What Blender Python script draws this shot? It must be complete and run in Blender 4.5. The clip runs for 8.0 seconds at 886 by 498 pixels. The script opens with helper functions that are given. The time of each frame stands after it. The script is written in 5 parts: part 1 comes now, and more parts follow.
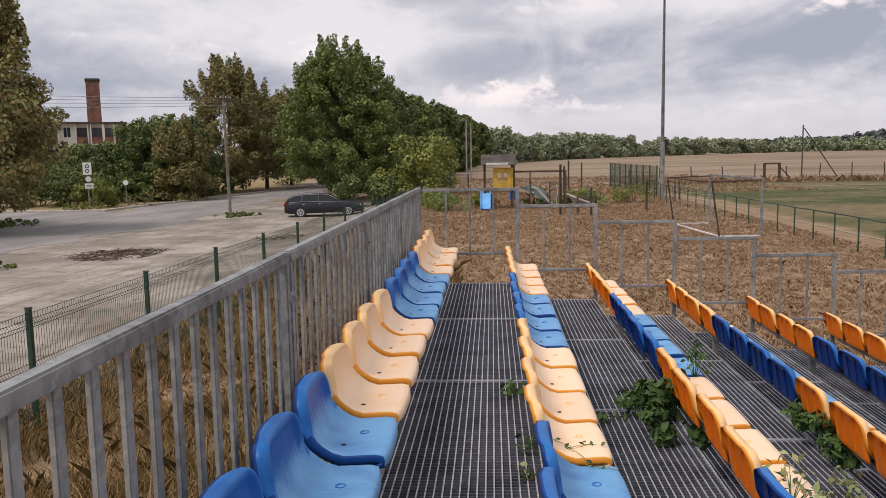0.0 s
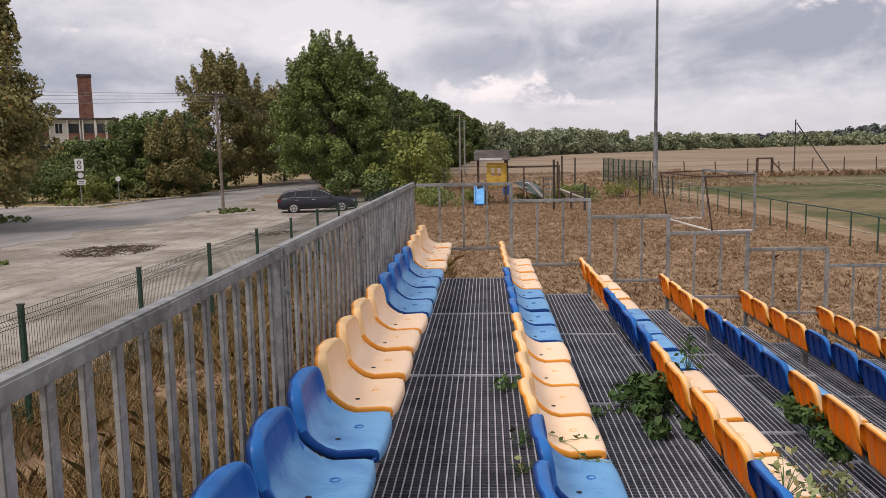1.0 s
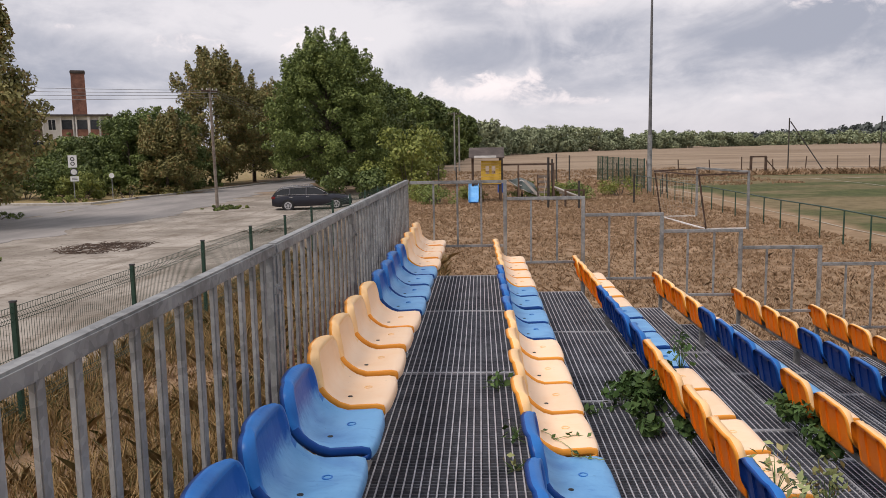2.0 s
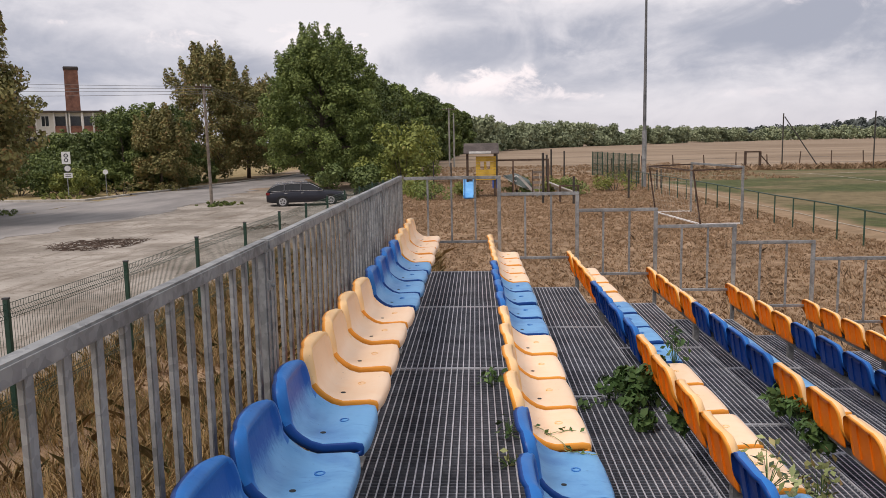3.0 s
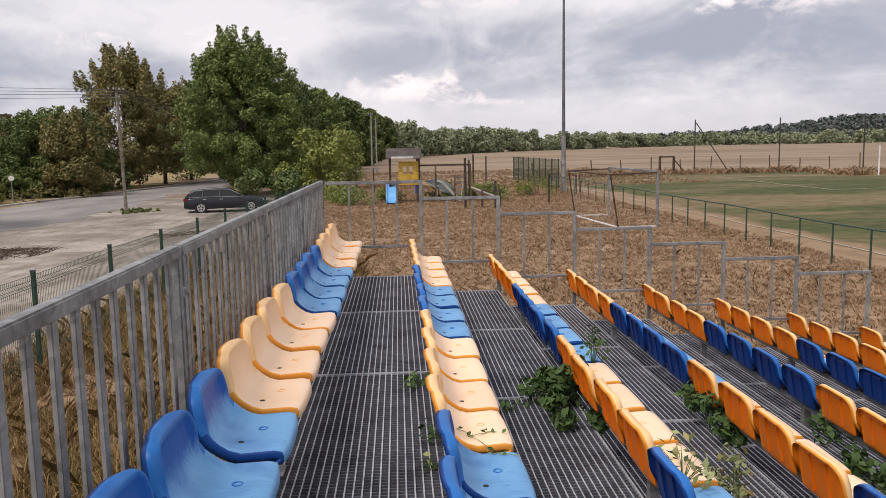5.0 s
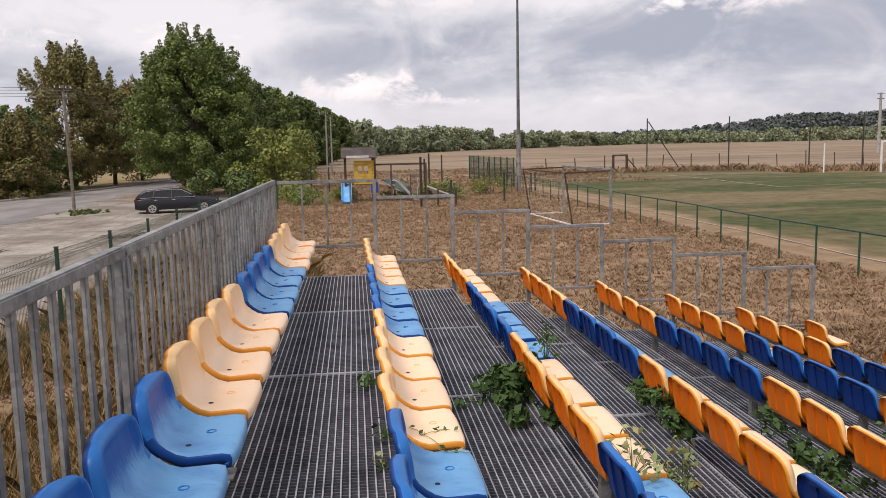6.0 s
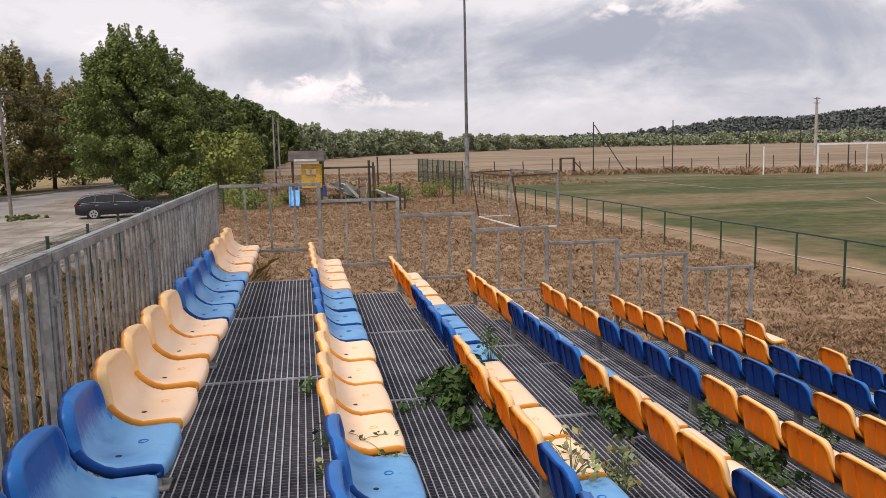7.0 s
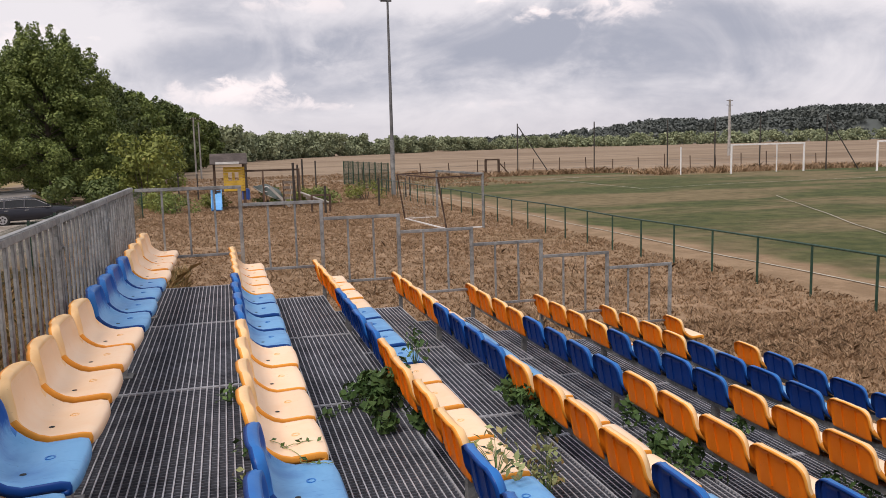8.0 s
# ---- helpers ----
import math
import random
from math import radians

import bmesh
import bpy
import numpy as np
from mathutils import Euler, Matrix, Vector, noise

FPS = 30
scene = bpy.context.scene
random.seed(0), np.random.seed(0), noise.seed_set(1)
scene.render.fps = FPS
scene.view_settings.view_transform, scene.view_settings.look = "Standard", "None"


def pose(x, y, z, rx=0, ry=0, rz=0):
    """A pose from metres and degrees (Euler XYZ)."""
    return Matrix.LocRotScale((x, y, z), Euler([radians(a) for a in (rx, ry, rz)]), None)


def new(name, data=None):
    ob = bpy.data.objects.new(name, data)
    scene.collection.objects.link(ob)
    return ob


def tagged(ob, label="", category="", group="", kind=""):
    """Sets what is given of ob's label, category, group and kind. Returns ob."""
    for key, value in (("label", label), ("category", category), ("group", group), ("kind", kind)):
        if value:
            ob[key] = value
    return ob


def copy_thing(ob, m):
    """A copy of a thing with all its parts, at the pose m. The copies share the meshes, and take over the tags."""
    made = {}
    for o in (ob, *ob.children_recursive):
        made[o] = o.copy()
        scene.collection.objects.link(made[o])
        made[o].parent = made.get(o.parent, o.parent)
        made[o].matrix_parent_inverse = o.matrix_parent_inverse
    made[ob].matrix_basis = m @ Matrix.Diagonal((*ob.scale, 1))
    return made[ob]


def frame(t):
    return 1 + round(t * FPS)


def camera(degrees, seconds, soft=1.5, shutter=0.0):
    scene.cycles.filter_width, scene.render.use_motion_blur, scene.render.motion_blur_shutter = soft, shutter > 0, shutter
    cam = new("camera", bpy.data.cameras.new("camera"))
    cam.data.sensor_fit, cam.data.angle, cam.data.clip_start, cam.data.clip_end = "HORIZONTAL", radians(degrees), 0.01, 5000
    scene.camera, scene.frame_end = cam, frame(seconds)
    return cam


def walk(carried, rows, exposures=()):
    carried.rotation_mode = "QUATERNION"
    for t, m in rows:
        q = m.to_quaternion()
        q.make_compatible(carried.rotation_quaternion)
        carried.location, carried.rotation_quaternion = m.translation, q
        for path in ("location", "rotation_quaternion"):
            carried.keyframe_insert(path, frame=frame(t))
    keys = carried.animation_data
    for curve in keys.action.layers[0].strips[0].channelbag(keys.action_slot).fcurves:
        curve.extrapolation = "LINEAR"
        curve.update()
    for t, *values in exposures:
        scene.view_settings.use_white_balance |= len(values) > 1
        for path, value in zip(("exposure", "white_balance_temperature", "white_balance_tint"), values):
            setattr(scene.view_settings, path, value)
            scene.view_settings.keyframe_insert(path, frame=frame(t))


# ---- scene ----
cam = camera(57.25, 8.0, soft=0.65)
# seconds, place, yaw, pitch, roll
PATH = [
    (0, 0.830, 0.832, 1.479, 3.55, -6.73, -0.99),
    (0.5, 0.829, 0.829, 1.477, 3.44, -6.87, -1.14),
    (1, 0.829, 0.833, 1.473, 3.11, -7.05, -1.10),
    (1.5, 0.831, 0.833, 1.473, 2.87, -7.09, -0.97),
    (3, 0.846, 0.836, 1.472, 2.38, -7.53, -1.05),
    (3.5, 0.848, 0.839, 1.469, 2.03, -7.45, -1.02),
    (4, 0.844, 0.839, 1.472, 1.18, -7.30, -0.87),
    (4.5, 0.851, 0.837, 1.469, -0.65, -7.27, -0.90),
    (5, 0.861, 0.845, 1.463, -3.05, -7.26, -1.01),
    (6.5, 0.912, 0.848, 1.457, -7.51, -7.39, -1.16),
    (7, 0.940, 0.852, 1.454, -9.66, -7.22, -1.20),
    (7.5, 0.960, 0.864, 1.449, -12.78, -7.14, -1.46),
    (8, 0.970, 0.871, 1.451, -14.83, -7.21, -1.42),
]
walk(cam, [(t, pose(x, y, z, 90 + pitch, 0, yaw) @ pose(0, 0, 0, 0, 0, roll)) for t, x, y, z, yaw, pitch, roll in PATH],
     exposures=[(0, 0.12, 6720, 19), (3, 0.18, 6730, 19), (6.5, 0.24, 6750, 19), (8, 0.17, 6760, 20)])

# ---- light ----
SUN_UP, SUN_TURN = 56.0, 232.0
world = bpy.data.worlds.new("cloudy_sky")
scene.world = world
world.use_nodes = True


class Nodes:
    """Short hand for building a node tree."""

    def __init__(self, tree):
        self.tree = tree
        tree.nodes.clear()

    def add(self, kind, **inputs):
        node = self.tree.nodes.new(kind)
        for key, value in inputs.items():
            slot = node.inputs[int(key[1:])] if key[0] == "i" and key[1:].isdigit() else node.inputs[key.replace("_", " ")]
            if isinstance(value, bpy.types.NodeSocket):
                self.tree.links.new(value, slot)
            else:
                slot.default_value = value
        return node

    def math(self, op, a, b=0.0, clamp=False):
        n = self.add("ShaderNodeMath", i0=a, i1=b)
        n.operation, n.use_clamp = op, clamp
        return n.outputs[0]

    def step(self, value, low, high):
        n = self.add("ShaderNodeMapRange", Value=value, From_Min=low, From_Max=high)
        n.interpolation_type = "SMOOTHSTEP"
        return n.outputs[0]

    def mix(self, fac, a, b, blend="MIX"):
        n = self.add("ShaderNodeMix", i0=fac, i6=a, i7=b)
        n.data_type, n.blend_type = "RGBA", blend
        return n.outputs[2]

    def noise(self, vector, scale, detail=4.0, rough=0.55, distort=0.0):
        return self.add("ShaderNodeTexNoise", Vector=vector, Scale=scale, Detail=detail, Roughness=rough, Distortion=distort).outputs[0]

    def mapped(self, vector, scale=(1, 1, 1), place=(0, 0, 0)):
        return self.add("ShaderNodeMapping", Vector=vector, Scale=scale, Location=place).outputs[0]


def rgb(r, g, b):
    return (r, g, b, 1.0)


def build_sky():
    k = Nodes(world.node_tree)
    sky = k.add("ShaderNodeTexSky")
    sky.sky_type, sky.sun_disc, sky.sun_elevation, sky.sun_rotation = "NISHITA", False, radians(SUN_UP), radians(SUN_TURN)
    way = k.add("ShaderNodeTexCoord").outputs["Generated"]
    part3 = k.add("ShaderNodeSeparateXYZ", Vector=way)
    rise = part3.outputs[2]
    div = k.math("ADD", k.math("MAXIMUM", rise, 0.0), 0.34)
    flat = k.add("ShaderNodeCombineXYZ", X=k.math("DIVIDE", part3.outputs[0], div), Y=k.math("DIVIDE", part3.outputs[1], div), Z=0.0).outputs[0]
    turn = k.math("ARCTAN2", part3.outputs[0], part3.outputs[1])
    ragged = k.noise(k.mapped(way, (1.0, 1.0, 1.7), (0.35, 0.2, 0.1)), 27.0, 9.0, 0.60, 0.4)
    billow = k.noise(k.mapped(way, (1.0, 1.0, 1.9), (1.7, 0.3, 0.6)), 5.5, 8.0, 0.58, 0.6)

    def off(bearing, high, wide, tall):
        du = k.math("DIVIDE", k.math("SUBTRACT", turn, bearing), wide)
        dv = k.math("DIVIDE", k.math("SUBTRACT", rise, high), tall)
        return k.math("ADD", k.math("MULTIPLY", du, du), k.math("MULTIPLY", dv, dv)), dv

    big = k.noise(k.mapped(flat, (0.8, 1.0, 1), (3.1, 0.4, 0)), 1.3, 6.0, 0.5, 0.5)
    tone = k.math("ADD", k.math("MULTIPLY", big, 0.45), k.math("MULTIPLY", billow, 0.55))
    # broad lighter and darker banks: bearing, height, half width, half height, lift
    for bearing, high, wide, tall, lift in ((-0.34, 0.17, 0.20, 0.06, 0.10), (-0.16, 0.13, 0.10, 0.05, 0.10), (-0.42, 0.10, 0.16, 0.03, -0.07), (0.00, 0.110, 0.12, 0.022, -0.07), (0.09, 0.165, 0.09, 0.022, 0.09),
                                            (0.30, 0.115, 0.18, 0.045, -0.12), (0.56, 0.12, 0.14, 0.05, -0.03), (0.72, 0.17, 0.10, 0.04, 0.10), (0.20, 0.02, 0.50, 0.035, 0.05), (-0.02, 0.20, 0.18, 0.02, -0.05)):
        far, _ = off(bearing, high, wide, tall)
        near = k.step(k.math("ADD", far, k.math("MULTIPLY", k.math("SUBTRACT", ragged, 0.5), 2.2)), 1.7, 0.0)
        tone = k.math("ADD", tone, k.math("MULTIPLY", near, lift))
    grey = k.mix(k.step(tone, 0.34, 0.64), rgb(0.365, 0.415, 0.49), rgb(0.755, 0.785, 0.81))
    haze = k.step(rise, 0.075, 0.0)
    grey = k.mix(k.math("MULTIPLY", haze, 0.55), grey, rgb(0.62, 0.625, 0.65))
    # heaped clouds with lit tops: bearing, height, half width, half height, strength
    for bearing, high, wide, tall, much in ((-0.020, 0.068, 0.060, 0.018, 0.6), (0.030, 0.066, 0.060, 0.024, 0.8), (0.085, 0.056, 0.055, 0.014, 0.7), (0.130, 0.052, 0.035, 0.008, 0.6), (0.335, 0.172, 0.030, 0.024, 1.0), (0.365, 0.152, 0.030, 0.012, 0.95),
                                            (0.445, 0.152, 0.050, 0.020, 0.7), (0.500, 0.160, 0.045, 0.022, 0.7), (0.68, 0.175, 0.07, 0.022, 0.9), (-0.345, 0.118, 0.045, 0.014, 0.7), (-0.475, 0.134, 0.016, 0.006, 0.7), (0.10, 0.168, 0.075, 0.014, 0.55), (-0.19, 0.115, 0.07, 0.028, 0.5), (0.325, 0.048, 0.060, 0.008, 0.25)):
        far, dv = off(bearing, high, wide, tall)
        edge = k.math("SUBTRACT", k.math("MULTIPLY", ragged, 5.6), k.math("ADD", far, 2.05))
        crisp = k.math("MULTIPLY", k.step(edge, -0.1, 1.1), k.step(dv, -1.5, 0.4))
        grey = k.mix(k.math("MULTIPLY", crisp, much), grey, rgb(0.98, 0.945, 0.93))
    gap = k.step(k.noise(k.mapped(flat, (0.7, 1.0, 1), (1.3, 5.0, 0)), 1.1, 5.0), 0.62, 0.74)
    blue = k.mix(1.0, sky.outputs[0], rgb(0.11, 0.11, 0.11), "MULTIPLY")
    colour = k.mix(k.math("MULTIPLY", gap, 0.3), grey, blue)
    low = k.step(rise, -0.02, 0.0)
    colour = k.mix(low, rgb(0.25, 0.22, 0.18), colour)
    out = k.add("ShaderNodeBackground", Color=colour, Strength=0.94)
    k.add("ShaderNodeOutputWorld", Surface=out.outputs[0])


build_sky()
sun = new("sun", bpy.data.lights.new("sun", "SUN"))
sun.data.energy, sun.data.angle, sun.data.color = 2.0, radians(22), (1.0, 0.95, 0.88)
sun.matrix_world = pose(0, 0, 30, 90 - SUN_UP, 0, 180 - SUN_TURN)


# ---- materials ----
def material(name, build):
    m = bpy.data.materials.new(name)
    m.use_nodes = True
    k = Nodes(m.node_tree)
    spot = k.add("ShaderNodeTexCoord").outputs["Object"]
    place = k.add("ShaderNodeNewGeometry").outputs["Position"]
    args = build(k, spot, place)
    bump = args.pop("bump", None)
    size = args.pop("size", 0.01)
    if bump is not None:
        args["Normal"] = k.add("ShaderNodeBump", Height=bump, Strength=args.pop("Strength", 0.5), Distance=size).outputs[0]
    args.pop("Strength", None)
    sh = k.add("ShaderNodeBsdfPrincipled", **args)
    k.add("ShaderNodeOutputMaterial", Surface=sh.outputs[0])
    return m


def plain(name, a, b, rough=0.6, metal=0.0, scale=6.0, bump=0.3, size=0.004, spread=0.12, coat=0.0):
    """A surface between two colours, at two scales of grain, a little different on each object."""
    def build(k, spot, place):
        own = k.add("ShaderNodeObjectInfo").outputs["Random"]
        coarse = k.noise(place, scale, 5.0, 0.6)
        fine = k.noise(place, scale * 9, 3.0, 0.6)
        f = k.step(k.math("ADD", k.math("MULTIPLY", coarse, 0.7), k.math("MULTIPLY", fine, 0.3)), 0.36, 0.64)
        c = k.mix(f, rgb(*a), rgb(*b))
        value = k.add("ShaderNodeMapRange", Value=own, To_Min=1 - spread, To_Max=1 + spread).outputs[0]
        c = k.add("ShaderNodeHueSaturation", Color=c, Value=value).outputs[0]
        r = k.add("ShaderNodeMapRange", Value=fine, To_Min=max(0.05, rough - 0.12), To_Max=min(1, rough + 0.12)).outputs[0]
        return {"Base_Color": c, "Roughness": r, "Metallic": metal, "Coat_Weight": coat, "bump": fine, "size": size, "Strength": bump}
    return material(name, build)


def galvanised(name, lo, hi, rust=0.1):
    def build(k, spot, place):
        cells = k.add("ShaderNodeTexVoronoi", Vector=place, Scale=45.0).outputs["Color"]
        tone = k.add("ShaderNodeSeparateColor", Color=cells).outputs[0]
        wide = k.noise(place, 3.0, 5.0, 0.65)
        f = k.math("ADD", k.math("MULTIPLY", tone, 0.35), k.math("MULTIPLY", k.step(wide, 0.3, 0.7), 0.65))
        c = k.mix(f, rgb(*lo), rgb(*hi))
        stain = k.step(k.noise(k.mapped(place, (14, 14, 2.2)), 1.0, 6.0, 0.7), 0.60, 0.72)
        c = k.mix(k.math("MULTIPLY", stain, rust), c, rgb(0.10, 0.088, 0.075))
        r = k.add("ShaderNodeMapRange", Value=wide, To_Min=0.42, To_Max=0.7).outputs[0]
        return {"Base_Color": c, "Roughness": r, "Metallic": 0.35, "bump": tone, "size": 0.001, "Strength": 0.3}
    return material(name, build)


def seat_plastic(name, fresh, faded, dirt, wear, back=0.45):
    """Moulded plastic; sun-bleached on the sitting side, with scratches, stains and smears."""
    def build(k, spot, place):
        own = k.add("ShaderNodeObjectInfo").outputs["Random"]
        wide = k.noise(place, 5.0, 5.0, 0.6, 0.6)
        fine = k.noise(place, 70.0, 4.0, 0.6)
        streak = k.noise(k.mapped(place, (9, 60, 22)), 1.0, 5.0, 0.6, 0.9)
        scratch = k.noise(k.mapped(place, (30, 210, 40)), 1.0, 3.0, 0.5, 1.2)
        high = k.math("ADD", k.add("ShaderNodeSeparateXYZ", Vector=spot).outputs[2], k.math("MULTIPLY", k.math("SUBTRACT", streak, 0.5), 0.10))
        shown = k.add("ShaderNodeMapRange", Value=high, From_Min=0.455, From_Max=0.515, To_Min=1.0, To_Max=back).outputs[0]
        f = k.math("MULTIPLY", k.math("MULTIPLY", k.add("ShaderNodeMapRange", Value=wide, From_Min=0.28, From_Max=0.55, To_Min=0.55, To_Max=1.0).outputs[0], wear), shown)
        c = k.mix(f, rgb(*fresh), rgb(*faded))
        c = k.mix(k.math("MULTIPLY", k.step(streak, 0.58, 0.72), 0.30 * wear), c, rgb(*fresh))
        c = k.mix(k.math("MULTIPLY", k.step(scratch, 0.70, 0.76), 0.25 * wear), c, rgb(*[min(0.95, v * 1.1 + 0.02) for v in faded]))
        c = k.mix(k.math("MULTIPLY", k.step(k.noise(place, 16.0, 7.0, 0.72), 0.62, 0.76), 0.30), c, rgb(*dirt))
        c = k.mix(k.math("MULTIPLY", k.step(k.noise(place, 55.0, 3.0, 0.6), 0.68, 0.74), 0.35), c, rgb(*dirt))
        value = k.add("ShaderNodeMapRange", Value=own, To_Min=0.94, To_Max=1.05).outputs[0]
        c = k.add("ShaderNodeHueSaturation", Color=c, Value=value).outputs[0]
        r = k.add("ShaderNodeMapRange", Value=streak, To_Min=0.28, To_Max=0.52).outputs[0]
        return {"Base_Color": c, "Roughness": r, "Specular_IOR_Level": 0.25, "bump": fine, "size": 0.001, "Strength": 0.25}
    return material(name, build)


def leafy(name, dark, light, brown=(0.16, 0.09, 0.03), dry=0.1, size=1.2):
    def build(k, spot, place):
        isl = k.add("ShaderNodeNewGeometry").outputs["Random Per Island"]
        own = k.add("ShaderNodeObjectInfo").outputs["Random"]
        patch = k.noise(place, size, 3.0, 0.6)
        c = k.mix(k.math("ADD", k.math("MULTIPLY", isl, 0.6), k.math("MULTIPLY", k.step(patch, 0.35, 0.65), 0.4)), rgb(*dark), rgb(*light))
        c = k.mix(k.step(k.math("ADD", k.math("MULTIPLY", isl, 0.5), k.math("MULTIPLY", patch, 0.5)), 0.80 - dry, 0.92 - dry), c, rgb(*brown))
        value = k.add("ShaderNodeMapRange", Value=own, To_Min=0.85, To_Max=1.15).outputs[0]
        c = k.add("ShaderNodeHueSaturation", Color=c, Value=value).outputs[0]
        return {"Base_Color": c, "Roughness": 0.6, "Specular_IOR_Level": 0.3}
    return material(name, build)


ZINC = galvanised("galvanised_steel", (0.125, 0.131, 0.132), (0.41, 0.420, 0.415), 0.45)
# darker copy of the grating steel: shade between the bars put into the colour
GRATE_SHADED = galvanised("grating_steel_shaded", (0.070, 0.080, 0.100), (0.215, 0.234, 0.275), 0.25)
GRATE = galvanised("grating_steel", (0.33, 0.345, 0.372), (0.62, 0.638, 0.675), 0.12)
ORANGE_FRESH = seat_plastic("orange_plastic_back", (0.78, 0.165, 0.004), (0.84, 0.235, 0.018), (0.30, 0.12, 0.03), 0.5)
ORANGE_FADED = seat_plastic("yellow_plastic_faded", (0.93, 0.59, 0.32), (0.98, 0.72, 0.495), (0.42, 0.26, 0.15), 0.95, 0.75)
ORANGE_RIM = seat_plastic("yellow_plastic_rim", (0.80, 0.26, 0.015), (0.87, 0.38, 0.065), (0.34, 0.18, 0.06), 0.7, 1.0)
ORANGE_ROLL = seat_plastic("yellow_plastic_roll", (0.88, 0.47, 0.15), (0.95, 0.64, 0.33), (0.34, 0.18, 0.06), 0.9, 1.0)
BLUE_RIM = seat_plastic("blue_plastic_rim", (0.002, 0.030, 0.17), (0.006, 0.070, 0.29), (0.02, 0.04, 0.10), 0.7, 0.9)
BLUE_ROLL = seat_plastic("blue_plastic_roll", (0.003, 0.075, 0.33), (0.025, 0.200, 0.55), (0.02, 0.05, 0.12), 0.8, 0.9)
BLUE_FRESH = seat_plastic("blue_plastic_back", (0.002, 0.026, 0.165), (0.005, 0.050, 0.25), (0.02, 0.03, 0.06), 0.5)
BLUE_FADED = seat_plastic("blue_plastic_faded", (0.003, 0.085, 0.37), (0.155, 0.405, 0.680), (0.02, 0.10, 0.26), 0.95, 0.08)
BLACK = plain("black_hole", (0.01, 0.01, 0.01), (0.03, 0.03, 0.03), 0.8)
GREEN_PAINT = plain("green_post_paint", (0.012, 0.045, 0.028), (0.03, 0.075, 0.05), 0.45, 0.0, 8.0)
RUSTY = plain("rusty_steel", (0.05, 0.03, 0.025), (0.13, 0.08, 0.055), 0.8, 0.2, 5.0)
DARK_POST = plain("dark_post", (0.03, 0.028, 0.025), (0.07, 0.06, 0.05), 0.8, 0.0, 5.0)
WHITE_PAINT = plain("white_paint", (0.72, 0.71, 0.69), (0.86, 0.85, 0.83), 0.5, 0.0, 3.0)
CONCRETE = plain("concrete", (0.26, 0.25, 0.23), (0.42, 0.40, 0.37), 0.9, 0.0, 2.0)
MAST_STEEL = plain("mast_steel", (0.10, 0.105, 0.11), (0.19, 0.19, 0.195), 0.6, 0.3, 1.5)
OLD_WOOD = plain("weathered_wood", (0.13, 0.10, 0.08), (0.27, 0.23, 0.19), 0.85, 0.0, 3.0)
DARK_WOOD = plain("dark_timber", (0.05, 0.03, 0.02), (0.12, 0.075, 0.05), 0.8, 0.0, 3.0)
BARK = plain("bark", (0.06, 0.045, 0.035), (0.16, 0.13, 0.10), 0.95, 0.0, 4.0, 0.8, 0.03)
YELLOW_WOOD = plain("yellow_boards", (0.55, 0.33, 0.03), (0.72, 0.46, 0.06), 0.7, 0.0, 3.0)
BLUE_SLIDE = plain("light_blue_plastic", (0.10, 0.36, 0.70), (0.20, 0.48, 0.80), 0.4, 0.0, 2.0)
BLUE_BARREL = plain("blue_barrel_plastic", (0.015, 0.06, 0.28), (0.03, 0.10, 0.36), 0.4, 0.0, 2.0)
CAR_PAINT = plain("car_paint", (0.006, 0.007, 0.016), (0.009, 0.010, 0.020), 0.35, 0.0, 2.0, 0.0, 0.001, 0.0, 0.25)
CAR_GLASS = plain("car_glass", (0.010, 0.012, 0.014), (0.016, 0.018, 0.02), 0.12, 0.0, 2.0, 0.0, 0.001, 0.0)
CHROME = plain("chrome_trim", (0.60, 0.60, 0.60), (0.72, 0.72, 0.72), 0.25, 0.9, 2.0, 0.0)
TYRE = plain("tyre_rubber", (0.012, 0.012, 0.012), (0.03, 0.03, 0.03), 0.85)
RIM = plain("alloy_rim", (0.42, 0.42, 0.43), (0.58, 0.58, 0.58), 0.35, 0.6)
LAMP_GLASS = plain("lamp_glass", (0.55, 0.56, 0.58), (0.7, 0.7, 0.7), 0.15, 0.2)
TAIL_RED = plain("tail_lamp_red", (0.16, 0.01, 0.012), (0.24, 0.015, 0.015), 0.2)
RENDERED = plain("white_render", (0.72, 0.70, 0.66), (0.84, 0.82, 0.78), 0.9, 0.0, 0.6)
BRICK = plain("chimney_brick", (0.13, 0.060, 0.042), (0.27, 0.125, 0.085), 0.9, 0.0, 1.2)
ROOF = plain("roof_felt", (0.05, 0.04, 0.035), (0.11, 0.09, 0.08), 0.9, 0.0, 1.0)
DARK_GLASS = plain("window_glass", (0.02, 0.024, 0.03), (0.05, 0.055, 0.06), 0.12, 0.0, 0.5, 0.0)
SIGN_WHITE = plain("sign_white", (0.70, 0.70, 0.68), (0.82, 0.82, 0.80), 0.4, 0.0, 3.0)
SIGN_DARK = plain("sign_dark", (0.03, 0.03, 0.035), (0.06, 0.06, 0.06), 0.5)
SIGN_RED = plain("sign_red", (0.50, 0.03, 0.03), (0.60, 0.05, 0.04), 0.5)
HULL = plain("boat_hull_paint", (0.09, 0.125, 0.115), (0.17, 0.205, 0.19), 0.6, 0.0, 2.0)
NET = plain("net_cord", (0.45, 0.40, 0.32), (0.62, 0.57, 0.48), 0.9)
WIRE = plain("line_wire", (0.10, 0.10, 0.10), (0.16, 0.16, 0.16), 0.6)
KERB = plain("kerb_stone", (0.36, 0.34, 0.31), (0.52, 0.50, 0.46), 0.9, 0.0, 2.0)
